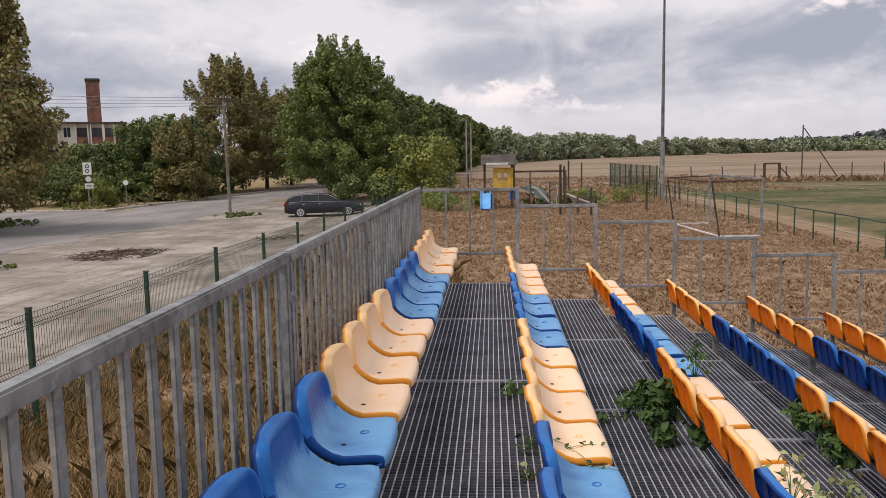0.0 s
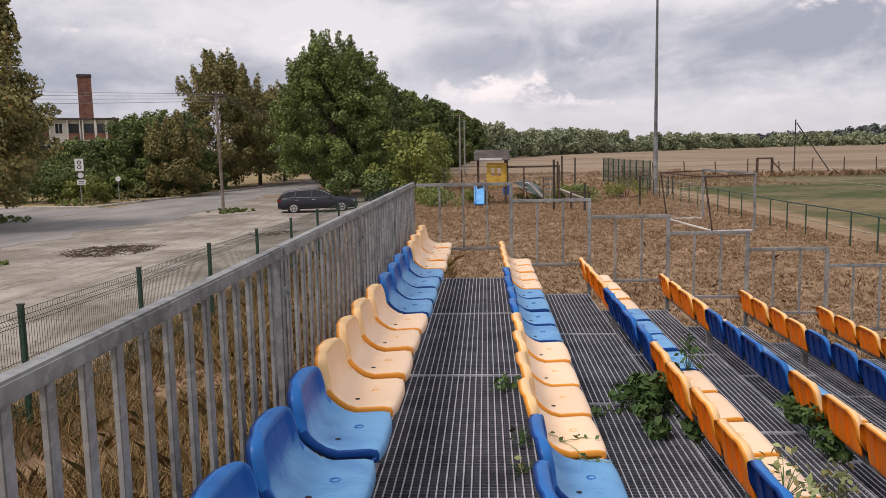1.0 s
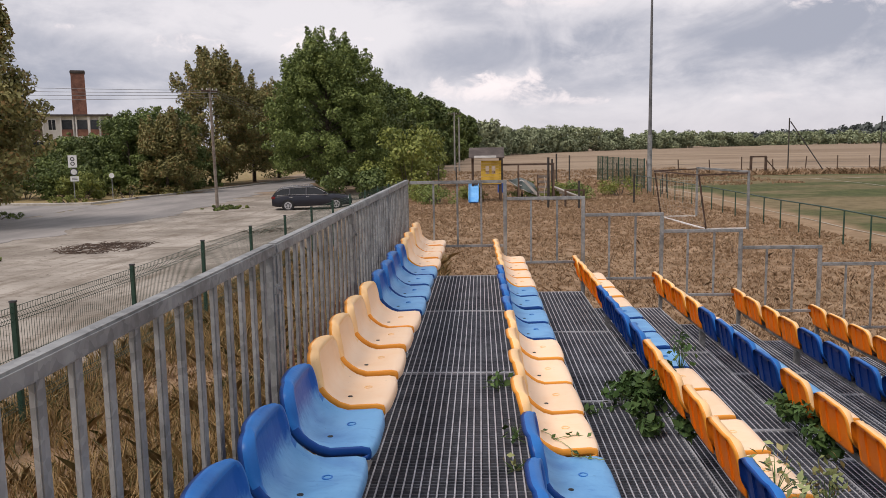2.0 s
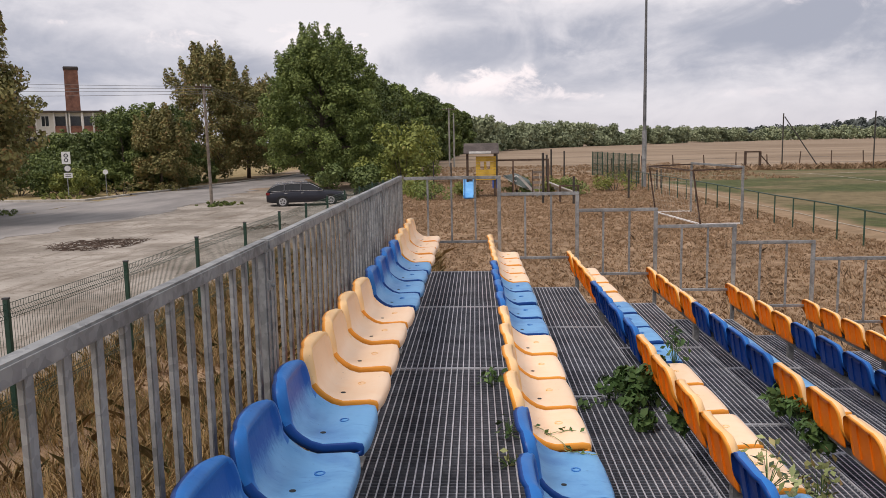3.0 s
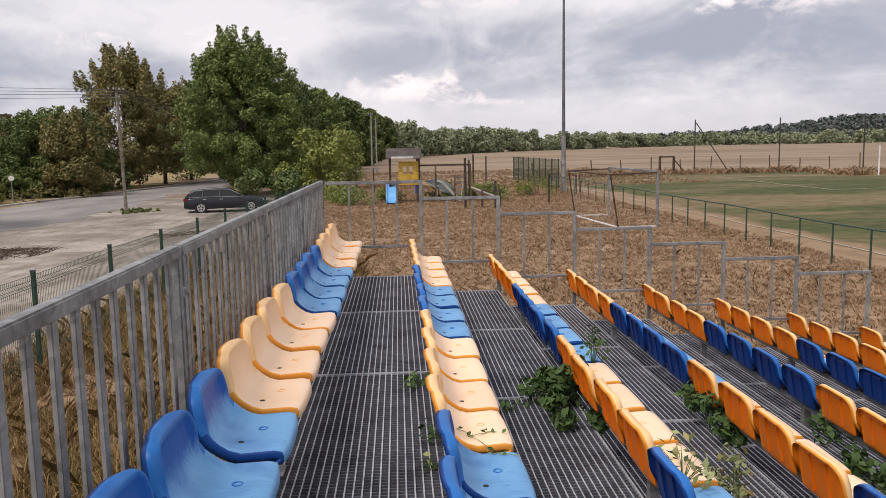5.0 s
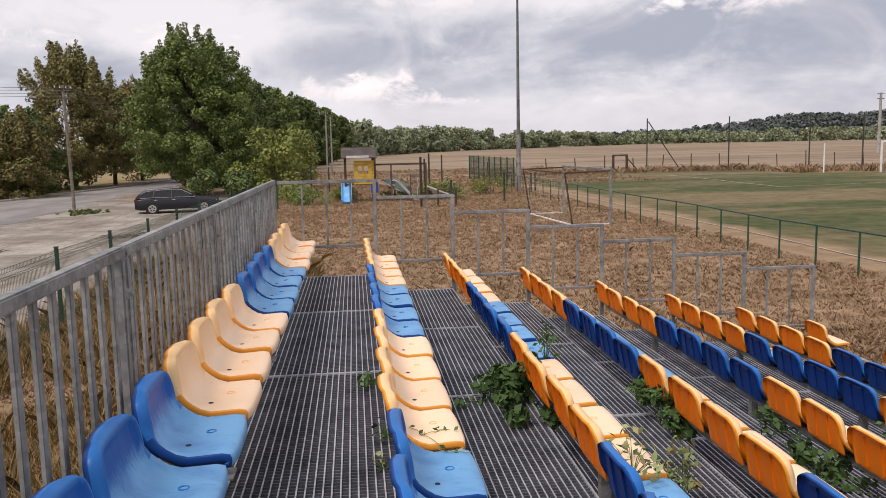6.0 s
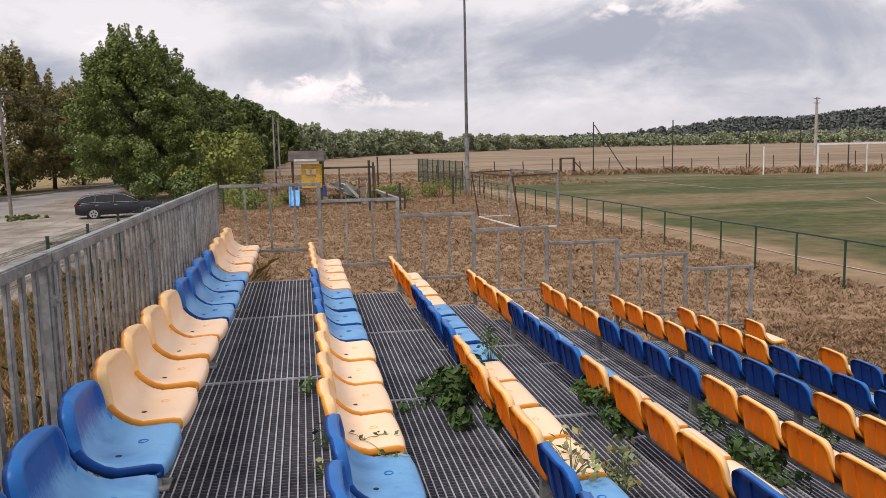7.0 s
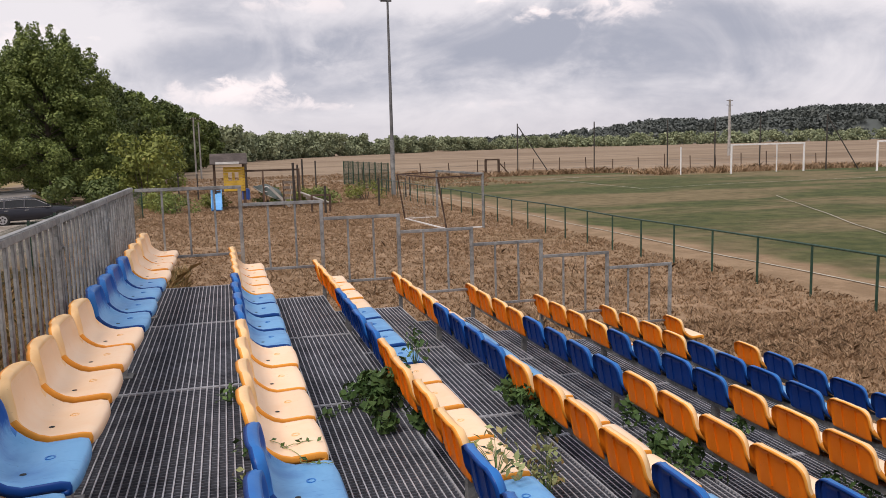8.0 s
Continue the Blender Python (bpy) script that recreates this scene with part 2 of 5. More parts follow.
LIME = plain("chalk_line", (0.30, 0.285, 0.22), (0.47, 0.44, 0.36), 0.95, 0.0, 3.0)

LEAF_OAK = leafy("leaves_green", (0.045, 0.075, 0.022), (0.165, 0.210, 0.060), dry=0.05)
LEAF_RUST = leafy("leaves_browned", (0.085, 0.095, 0.032), (0.40, 0.35, 0.130), (0.27, 0.165, 0.062), dry=0.18)
LEAF_POPLAR = leafy("leaves_poplar", (0.044, 0.078, 0.018), (0.240, 0.295, 0.082), dry=0.03)
# far wood and hill: aerial haze put into the leaf colours, paler and greyer
LEAF_FAR_HAZED = leafy("leaves_far_wood_hazed", (0.100, 0.135, 0.070), (0.420, 0.460, 0.270), dry=0.03, size=0.12)
LEAF_HILL_HAZED = leafy("leaves_far_hill_hazed", (0.070, 0.084, 0.080), (0.125, 0.140, 0.122), dry=0.0, size=0.02)
LEAF_VINE = leafy("leaves_vine", (0.030, 0.075, 0.020), (0.105, 0.185, 0.055), dry=0.05, size=8.0)
LEAF_PALE = leafy("leaves_pale_shoots", (0.16, 0.20, 0.07), (0.33, 0.36, 0.16), (0.30, 0.22, 0.09), dry=0.2, size=8.0)
LEAF_YELLOW = leafy("leaves_yellowish", (0.090, 0.125, 0.026), (0.290, 0.310, 0.075), dry=0.05)
STRAW = leafy("dry_grass", (0.260, 0.164, 0.090), (0.62, 0.430, 0.265), (0.175, 0.113, 0.060), dry=0.20, size=2.6)
RUSTY_WEED = leafy("rusty_weed_stalks", (0.060, 0.040, 0.024), (0.19, 0.120, 0.070), dry=0.1, size=2.0)
STRAW_GOLD = leafy("golden_dry_grass", (0.170, 0.105, 0.040), (0.60, 0.400, 0.170), (0.085, 0.095, 0.028), dry=0.20, size=2.2)


def ground_surface():
    def build(k, spot, place):
        xyz = k.add("ShaderNodeSeparateXYZ", Vector=place)
        x, y = xyz.outputs[0], xyz.outputs[1]
        wob = k.noise(place, 0.35, 5.0, 0.6)
        fine = k.noise(place, 9.0, 5.0, 0.65)
        mid = k.noise(place, 1.6, 5.0, 0.6)
        wide = k.noise(place, 0.12, 4.0, 0.6)
        jit = k.math("ADD", k.math("MULTIPLY", k.math("SUBTRACT", wob, 0.5), 3.2), k.math("MULTIPLY", k.math("SUBTRACT", mid, 0.5), 1.2))
        xw, yw = k.math("ADD", x, jit), k.math("ADD", y, k.math("MULTIPLY", jit, 1.6))
        dry = k.mix(k.step(mid, 0.32, 0.68), rgb(0.200, 0.128, 0.072), rgb(0.365, 0.250, 0.155))
        dry = k.mix(k.math("MULTIPLY", k.step(fine, 0.5, 0.72), 0.6), dry, rgb(0.11, 0.07, 0.042))
        dry = k.mix(k.math("MULTIPLY", k.step(wide, 0.52, 0.70), 0.25), dry, rgb(0.17, 0.15, 0.07))
        sand = k.mix(k.step(wob, 0.3, 0.7), rgb(0.215, 0.188, 0.155), rgb(0.42, 0.382, 0.330))
        sand = k.mix(k.math("MULTIPLY", k.step(k.noise(k.mapped(place, (1, 0.45, 1)), 1.1, 6.0, 0.7), 0.56, 0.72), 0.5), sand, rgb(0.22, 0.18, 0.14))
        sand = k.mix(k.math("MULTIPLY", k.step(fine, 0.55, 0.75), 0.25), sand, rgb(0.25, 0.21, 0.17))
        debris = k.step(k.noise(place, 3.6, 9.0, 0.75, 0.4), 0.54, 0.64)
        sand = k.mix(k.math("MULTIPLY", debris, 0.75), sand, rgb(0.12, 0.095, 0.07))
        ruts = k.step(k.noise(k.mapped(place, (1.9, 0.16, 1.0)), 1.0, 6.0, 0.7, 0.6), 0.50, 0.66)
        sand = k.mix(k.math("MULTIPLY", ruts, 0.65), sand, rgb(0.17, 0.135, 0.10))
        tracks = k.step(k.noise(k.mapped(place, (0.35, 1.5, 1.0), (4.0, 1.0, 0.0)), 0.9, 7.0, 0.72, 0.8), 0.54, 0.64)
        sand = k.mix(k.math("MULTIPLY", tracks, 0.45), sand, rgb(0.16, 0.125, 0.09))
        green = k.mix(k.step(mid, 0.3, 0.7), rgb(0.046, 0.062, 0.020), rgb(0.098, 0.106, 0.038))
        worn = k.step(k.noise(k.mapped(place, (0.35, 1.0, 1.0)), 0.13, 4.0, 0.6), 0.42, 0.56)
        tan = k.mix(k.step(mid, 0.3, 0.7), rgb(0.142, 0.108, 0.055), rgb(0.232, 0.178, 0.100))
        pitch = k.mix(k.math("MULTIPLY", worn, 0.85), green, tan)
        stub = k.mix(k.step(k.noise(k.mapped(place, (0.25, 1.0, 1.0)), 0.06, 6.0, 0.7), 0.35, 0.65), rgb(0.205, 0.148, 0.098), rgb(0.335, 0.258, 0.182))
        stub = k.mix(k.math("MULTIPLY", k.step(mid, 0.45, 0.75), 0.35), stub, rgb(0.27, 0.18, 0.10))
        stub = k.mix(k.math("MULTIPLY", k.step(k.noise(k.mapped(place, (0.8, 1.0, 1.0)), 0.5, 7.0, 0.75), 0.48, 0.66), 0.45), stub, rgb(0.16, 0.105, 0.062))
        verge = k.mix(k.step(mid, 0.3, 0.7), rgb(0.20, 0.16, 0.07), rgb(0.36, 0.27, 0.14))
        c = dry
        path = k.math("MULTIPLY", k.step(xw, 11.2, 12.2), k.step(xw, 15.2, 14.2))
        c = k.mix(k.math("MULTIPLY", path, 0.45), c, rgb(0.28, 0.20, 0.12))
        c = k.mix(k.step(xw, 14.0, 14.9), c, pitch)
        line = k.math("SUBTRACT", yw, k.math("ADD", 74.0, k.math("MULTIPLY", k.math("MAXIMUM", k.math("SUBTRACT", x, 35.0), 0.0), -0.25)))
        c = k.mix(k.step(line, -2.0, 2.5), c, stub)
        lot = k.math("MULTIPLY", k.step(xw, -4.6, -5.8), k.step(yw, 78.0, 60.0))
        c = k.mix(lot, c, sand)
        c = k.mix(k.step(xw, -25.0, -27.0), c, verge)
        h = k.math("ADD", k.math("MULTIPLY", mid, 0.6), k.math("MULTIPLY", fine, 0.4))
        return {"Base_Color": c, "Roughness": 0.95, "Specular_IOR_Level": 0.2, "bump": h, "size": 0.08, "Strength": 0.7}
    return material("ground_surface", build)


def asphalt_surface():
    def build(k, spot, place):
        wide = k.noise(k.mapped(place, (1, 0.3, 1)), 0.5, 5.0, 0.6)
        fine = k.noise(place, 30.0, 3.0)
        c = k.mix(k.step(wide, 0.3, 0.7), rgb(0.19, 0.18, 0.17), rgb(0.31, 0.29, 0.27))
        c = k.mix(k.math("MULTIPLY", k.step(fine, 0.5, 0.8), 0.3), c, rgb(0.12, 0.115, 0.11))
        return {"Base_Color": c, "Roughness": 0.9, "bump": fine, "size": 0.01, "Strength": 0.4}
    return material("worn_asphalt", build)


GROUND, ASPHALT = ground_surface(), asphalt_surface()


# ---- mesh building ----
class Mesh:
    """Collects vertices and faces of one mesh."""

    def __init__(self):
        self.v, self.f, self.mat, self.smooth = [], [], [], False

    def face(self, ids, slot=0):
        self.f.append(ids)
        self.mat.append(slot)

    def box(self, a, b, m=None, slot=0):
        n = len(self.v)
        for z in (a[2], b[2]):
            for x, y in ((a[0], a[1]), (b[0], a[1]), (b[0], b[1]), (a[0], b[1])):
                p = Vector((x, y, z))
                self.v.append(tuple(m @ p if m else p))
        for q in ((3, 2, 1, 0), (4, 5, 6, 7), (0, 1, 5, 4), (1, 2, 6, 5), (2, 3, 7, 6), (3, 0, 4, 7)):
            self.face([n + i for i in q], slot)
        return self

    def bar(self, a, b, w, d=None, sides=4, taper=1.0, slot=0, turn=None):
        """A prism from a to b, w thick (w by d for four sides)."""
        a, b = Vector(a), Vector(b)
        axis = (b - a).normalized()
        side = axis.cross(Vector((0, 0, 1)))
        side = Vector((1, 0, 0)) if side.length < 1e-4 else side.normalized()
        up = side.cross(axis)
        d = d or w
        n = len(self.v)
        for p, s in ((a, 1.0), (b, taper)):
            for i in range(sides):
                if sides == 4:
                    u, t = ((-1, -1), (1, -1), (1, 1), (-1, 1))[i]
                    q = p + side * (u * w / 2 * s) + up * (t * d / 2 * s)
                else:
                    g = 2 * math.pi * i / sides
                    q = p + (side * math.cos(g) + up * math.sin(g)) * (w / 2 * s)
                self.v.append(tuple(q))
        for i in range(sides):
            j = (i + 1) % sides
            self.face([n + i, n + j, n + sides + j, n + sides + i], slot)
        self.face([n + i for i in reversed(range(sides))], slot)
        self.face([n + sides + i for i in range(sides)], slot)
        return self

    def chain(self, points, widths, sides=6, slot=0):
        """A bent round limb along points with its widths."""
        n = len(self.v)
        pts = [Vector(p) for p in points]
        for i, p in enumerate(pts):
            axis = (pts[min(i + 1, len(pts) - 1)] - pts[max(i - 1, 0)]).normalized()
            side = axis.cross(Vector((0.3, 1, 0.1))).normalized()
            up = side.cross(axis)
            for j in range(sides):
                g = 2 * math.pi * j / sides
                self.v.append(tuple(p + (side * math.cos(g) + up * math.sin(g)) * widths[i] / 2))
        for i in range(len(pts) - 1):
            for j in range(sides):
                a, b = n + i * sides + j, n + i * sides + (j + 1) % sides
                self.face([a, b, b + sides, a + sides], slot)
        self.face([n + j for j in reversed(range(sides))], slot)
        self.face([n + (len(pts) - 1) * sides + j for j in range(sides)], slot)
        return self

    def data(self, name, mats, bevel=0.0):
        me = bpy.data.meshes.new(name)
        me.from_pydata(self.v, [], self.f)
        for m in mats if isinstance(mats, (list, tuple)) else [mats]:
            me.materials.append(m)
        if any(self.mat):
            me.polygons.foreach_set("material_index", self.mat)
        if self.smooth:
            me.polygons.foreach_set("use_smooth", [True] * len(me.polygons))
        if bevel:
            bm = bmesh.new()
            bm.from_mesh(me)
            bmesh.ops.recalc_face_normals(bm, faces=bm.faces)
            bmesh.ops.bevel(bm, geom=[e for e in bm.edges if e.is_manifold and e.calc_face_angle(0) > 0.6], offset=bevel, segments=2, affect="EDGES", clamp_overlap=True)
            bm.to_mesh(me)
            bm.free()
        me.update()
        return me


def part(name, shape, mats, parent, label="", m=None, bevel=0.0):
    """One mesh object under a thing or a part."""
    data = shape if isinstance(shape, bpy.types.Mesh) else shape.data(name, mats, bevel)
    ob = new(name, data)
    ob.parent = parent
    if m is not None:
        ob.matrix_basis = m
    if label:
        tagged(ob, label)
    return ob


def thing(name, label, category, m=None, group="", kind=""):
    ob = new(name)
    ob.empty_display_size = 0.1
    if m is not None:
        ob.matrix_basis = m
    return tagged(ob, label, category, group, kind)


def solid(name, shape, mats, label, category, group="", kind="", m=None, bevel=0.0):
    ob = new(name, shape if isinstance(shape, bpy.types.Mesh) else shape.data(name, mats, bevel))
    if m is not None:
        ob.matrix_basis = m
    return tagged(ob, label, category, group, kind)


def ease(x, a, b):
    t = min(1.0, max(0.0, (x - a) / (b - a)))
    return t * t * (3 - 2 * t)


def ground_z(x, y):
    """Height of the ground: level round the stand, lower on the sandy lot, a little higher over the pitch."""
    z = -1.65 - 0.15 * ease(-x, 4.8, 8.0) - 0.50 * ease(-x, 4.5, 9.0) * ease(y, 18.0, 46.0)
    z += 0.12 * ease(y, 30.0, 66.0) * ease(x, 13.0, 30.0)
    return z + 0.05 * noise.noise(Vector((x * 0.22, y * 0.22, 0.3))) * ease(abs(x) + abs(y), 5, 30)


# ---- ground and roads ----
def spread(near, far, fine, growth):
    out, step, p = [], fine, 0.0
    while p < far:
        out.append(p)
        if p > near:
            step *= growth
        p += step
    return out + [far]


def build_ground():
    xs = [-a for a in reversed(spread(32, 3000, 1.0, 1.18)[1:])] + spread(40, 3000, 1.0, 1.18)
    ys = [-a for a in reversed(spread(8, 3000, 1.5, 1.35)[1:])] + spread(85, 3000, 1.0, 1.15)
    g = Mesh()
    g.v = [(x, y, ground_z(x, y)) for y in ys for x in xs]
    w = len(xs)
    for j in range(len(ys) - 1):
        for i in range(w - 1):
            g.face([j * w + i, j * w + i + 1, (j + 1) * w + i + 1, (j + 1) * w + i])
    g.smooth = True
    solid("ground", g, GROUND, "dry brown grass, pale sand lot and worn green pitch", "ground", kind="structure")


def draped(name, left, right, mat, lift, label, steps=60, thick=0.0, ragged=0.0):
    """A strip between two curves given as (x, y) rows, lying on the ground."""
    def along(rows, s):
        p = s * (len(rows) - 1)
        i = min(int(p), len(rows) - 2)
        t = p - i
        return rows[i][0] * (1 - t) + rows[i + 1][0] * t, rows[i][1] * (1 - t) + rows[i + 1][1] * t
    g, cross = Mesh(), 6
    for i in range(steps + 1):
        a, b = along(left, i / steps), along(right, i / steps)
        for j in range(cross + 1):
            t = j / cross
            x, y = a[0] * (1 - t) + b[0] * t, a[1] * (1 - t) + b[1] * t
            if ragged and j in (0, cross):
                x += ragged * noise.noise(Vector((x * 0.3, y * 0.45, 1.0))) + 0.4 * ragged * noise.noise(Vector((x * 1.1, y * 1.7, 5.0)))
            g.v.append((x, y, ground_z(x, y) + lift))
    for i in range(steps):
        for j in range(cross):
            n = i * (cross + 1) + j
            g.face([n, n + 1, n + cross + 2, n + cross + 1])
    if thick:
        n = len(g.v)
        g.v += [(x, y, z - thick) for x, y, z in g.v]
        for i in range(steps):
            for j, flip in ((0, 0), (cross, 1)):
                a, b = i * (cross + 1) + j, (i + 1) * (cross + 1) + j
                q = [a, b, b + n, a + n]
                g.face(q[::-1] if flip else q)
    return solid(name, g, mat, label, name.split("_")[0], kind="structure")


build_ground()
FAR_EDGE = [(-26.0, 10), (-26.0, 40), (-25.6, 56), (-26.3, 64), (-24.4, 76), (-21.6, 98), (-18.0, 140)]
NEAR_EDGE = [(-16.6, 10), (-18.2, 38), (-17.4, 50), (-17.6, 64), (-17.6, 76), (-17.0, 98), (-14.5, 140)]
draped("road_main", FAR_EDGE, NEAR_EDGE, ASPHALT, 0.011, "worn grey asphalt road with sandy edges", steps=160, ragged=1.3, thick=0.04)
draped("road_side", [(-70, 58.4), (-40, 58.0), (-26.0, 57.6)], [(-70, 47.0), (-40, 46.5), (-25.7, 44.0)], ASPHALT, 0.016, "worn grey asphalt side road", thick=0.12)
draped("kerb_far", [(a - 0.25, b) for a, b in FAR_EDGE[3:]], [(a + 0.0, b) for a, b in FAR_EDGE[3:]], KERB, 0.14, "pale concrete kerb along the road", thick=0.2)
draped("kerb_side", [(-70, 58.7), (-40, 58.3), (-27.5, 58.6), (-26.55, 64)], [(-70, 58.45), (-40, 58.05), (-27.2, 58.0), (-26.3, 63.6)], KERB, 0.14, "pale concrete kerb at the side road", thick=0.2)
draped("pitch_line_side", [(13.85, 8), (13.75, 30), (13.5, 66)], [(13.92, 8), (13.82, 30), (13.57, 66)], LIME, 0.02, "faded white chalk touchline")
draped("pitch_line_goal", [(13.6, 65.4), (48, 66.6)], [(13.6, 65.6), (48, 66.8)], LIME, 0.03, "faded white chalk goal line")
draped("pitch_line_box", [(27.0, 66.0), (26.95, 48.6)], [(27.1, 66.0), (27.05, 48.5)], LIME, 0.03, "faded white chalk box line")
draped("pitch_line_box_front", [(27.0, 48.6), (60.0, 52.0)], [(27.0, 48.5), (60.0, 51.9)], LIME, 0.032, "faded white chalk box line")
draped("pitch_line_middle", [(29.6, 38.6), (17.8, 16.0)], [(29.64, 38.57), (17.85, 15.97)], LIME, 0.03, "faded white chalk line across the pitch")

# ---- the stand ----
ROW, STEP, POST0 = 0.88, 0.195, 1.11
Y0, Y1 = -2.0, 10.0


def deck_x(k):
    """Edges of deck k (0 at the top)."""
    return (0.03 if k == 0 else POST0 + ROW * (k - 1) + 0.02, POST0 + ROW * k - 0.02 if k < 7 else POST0 + ROW * 6 + 0.42)


def grating_data(width, length):
    """Bearing bars across the walk, twisted rods along it, banded edges."""
    frame_, bars = Mesh(), Mesh()
    t, h = 0.005, 0.034
    for x in (0.0, width):
        frame_.box((x - t, 0.004, -h), (x + t, length - 0.004, 0.002))
    for y in (0.009, length - 0.009):
        frame_.box((t, y - t, -h), (width - t, y + t, 0.002))
    # slot 1 colours the lower bars and cross bars dark, as painted shade
    n = round(width / 0.0385)
    for i in range(1, n):
        x = i * width / n
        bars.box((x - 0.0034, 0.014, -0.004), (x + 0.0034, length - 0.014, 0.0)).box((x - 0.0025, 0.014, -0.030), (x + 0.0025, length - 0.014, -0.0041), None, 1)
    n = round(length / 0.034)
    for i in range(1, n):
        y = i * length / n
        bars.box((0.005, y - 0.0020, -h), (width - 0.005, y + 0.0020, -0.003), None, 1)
    return frame_.data("grating_frame", GRATE), bars.data("grating_infill", [GRATE, GRATE_SHADED])


def build_decks():
    made = {}
    for k in range(8):
        a, b = deck_x(k)
        w = round(b - a, 3)
        if w not in made:
            made[w] = grating_data(w, 2.0)
        z = -STEP * k
        for i in range(6):
            y = Y0 + 2.0 * i
            g = thing("grating_panel", "galvanised steel grating panel of the stand's walkway", "grating", pose(a, y, z), "walkway gratings")
            part("frame", made[w][0], GRATE, g)
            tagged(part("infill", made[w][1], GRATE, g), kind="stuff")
    # beams and legs below
    for y in (Y0 + 0.02, 0.0, 2.0, 4.0, 6.0, 8.0, Y1 - 0.02):
        f = thing("support_frame", "galvanised stepped steel frame under the stand", "frame", pose(0, y, 0), "frames under the stand")
        for k in range(8):
            a, b = deck_x(k)
            z = -STEP * k - 0.035
            part("beam", Mesh().box((a, -0.02, z - 0.06), (b, 0.02, z)), ZINC, f)
            part("leg", Mesh().box((b - 0.06, -0.018, -1.72), (b - 0.02, 0.018, z - 0.061)), ZINC, f)
    for k in range(8):
        x = deck_x(k)[0] + 0.02
        solid("deck_bearer", Mesh().box((x, Y0, -STEP * k - 0.16), (x + 0.04, Y1, -STEP * k - 0.10)), ZINC, "galvanised steel bearer under the grating", "beam", "bearers under the stand")


build_decks()


def build_back_rail():
    y = 10.0
    cap = Mesh().box((-0.022, 0.012, 1.055), (0.022, 1.988, 1.10)).data("top_rail", ZINC, 0.006)
    low = Mesh().box((-0.015, 0.05, 0.08), (0.015, 1.95, 0.11)).data("bottom_rail", ZINC, 0.004)
    post = Mesh().box((-0.02, -0.02, -0.3), (0.02, 0.02, 1.055)).data("post", ZINC, 0.005)
    bal = Mesh().box((-0.008, -0.018, 0.11), (0.008, 0.018, 1.055)).data("baluster", ZINC, 0.003)
    clamp = Mesh().box((-0.028, -0.045, 0.90), (0.028, 0.045, 0.935)).bar((0.028, 0, 0.917), (0.042, 0, 0.917), 0.022, sides=6).data("clamp", ZINC, 0.003)
    for i in range(6):
        y = 8.0 - 2.0 * i
        r = thing("guard_rail", "galvanised steel guard rail with upright flat bars", "railing", pose(0, y, 0), "rail behind the top row")
        part("top_rail", cap, ZINC, r)
        part("bottom_rail", low, ZINC, r)
        for dy in (0.03, 1.97):
            part("post", post, ZINC, r, m=pose(0, dy, 0))
        for j in range(13):
            part("baluster", bal, ZINC, r, m=pose(0, 0.13 + 0.145 * j, 0))
        part("clamp", clamp, ZINC, r, m=pose(0, 0.0, 0), label="bolted steel clamp joining two rail lengths")


build_back_rail()


def build_end_rail():
    xs = [0.03] + [POST0 + ROW * i for i in range(7)]
    for k in range(7):
        a, b, top = xs[k], xs[k + 1], 1.082 - STEP * k
        r = thing("end_guard_rail", "galvanised tube guard rail stepping down beside the seats", "railing", pose(0, 10.04, 0), "stepped rail at the end of the stand")
        part("top_rail", Mesh().box((a + 0.002 if k == 0 else a + 0.022, -0.018, top - 0.036), (b + 0.02, 0.018, top)), ZINC, r, bevel=0.005)
        part("bottom_rail", Mesh().box((a + 0.022, -0.014, top - 0.76), (b - 0.022, 0.014, top - 0.732)), ZINC, r, bevel=0.004)
        part("post", Mesh().box((b - 0.02, -0.02, -STEP * (k + 1) - 0.3), (b + 0.02, 0.02, top - 0.037)), ZINC, r, bevel=0.005)
        n = 3 if k == 0 else 2
        for i in range(n):
            x = a + (b - a) * (i + 1) / (n + 1)
            part("baluster", Mesh().box((x - 0.011, -0.011, top - 0.731), (x + 0.011, 0.011, top - 0.037)), ZINC, r, bevel=0.003)


build_end_rail()


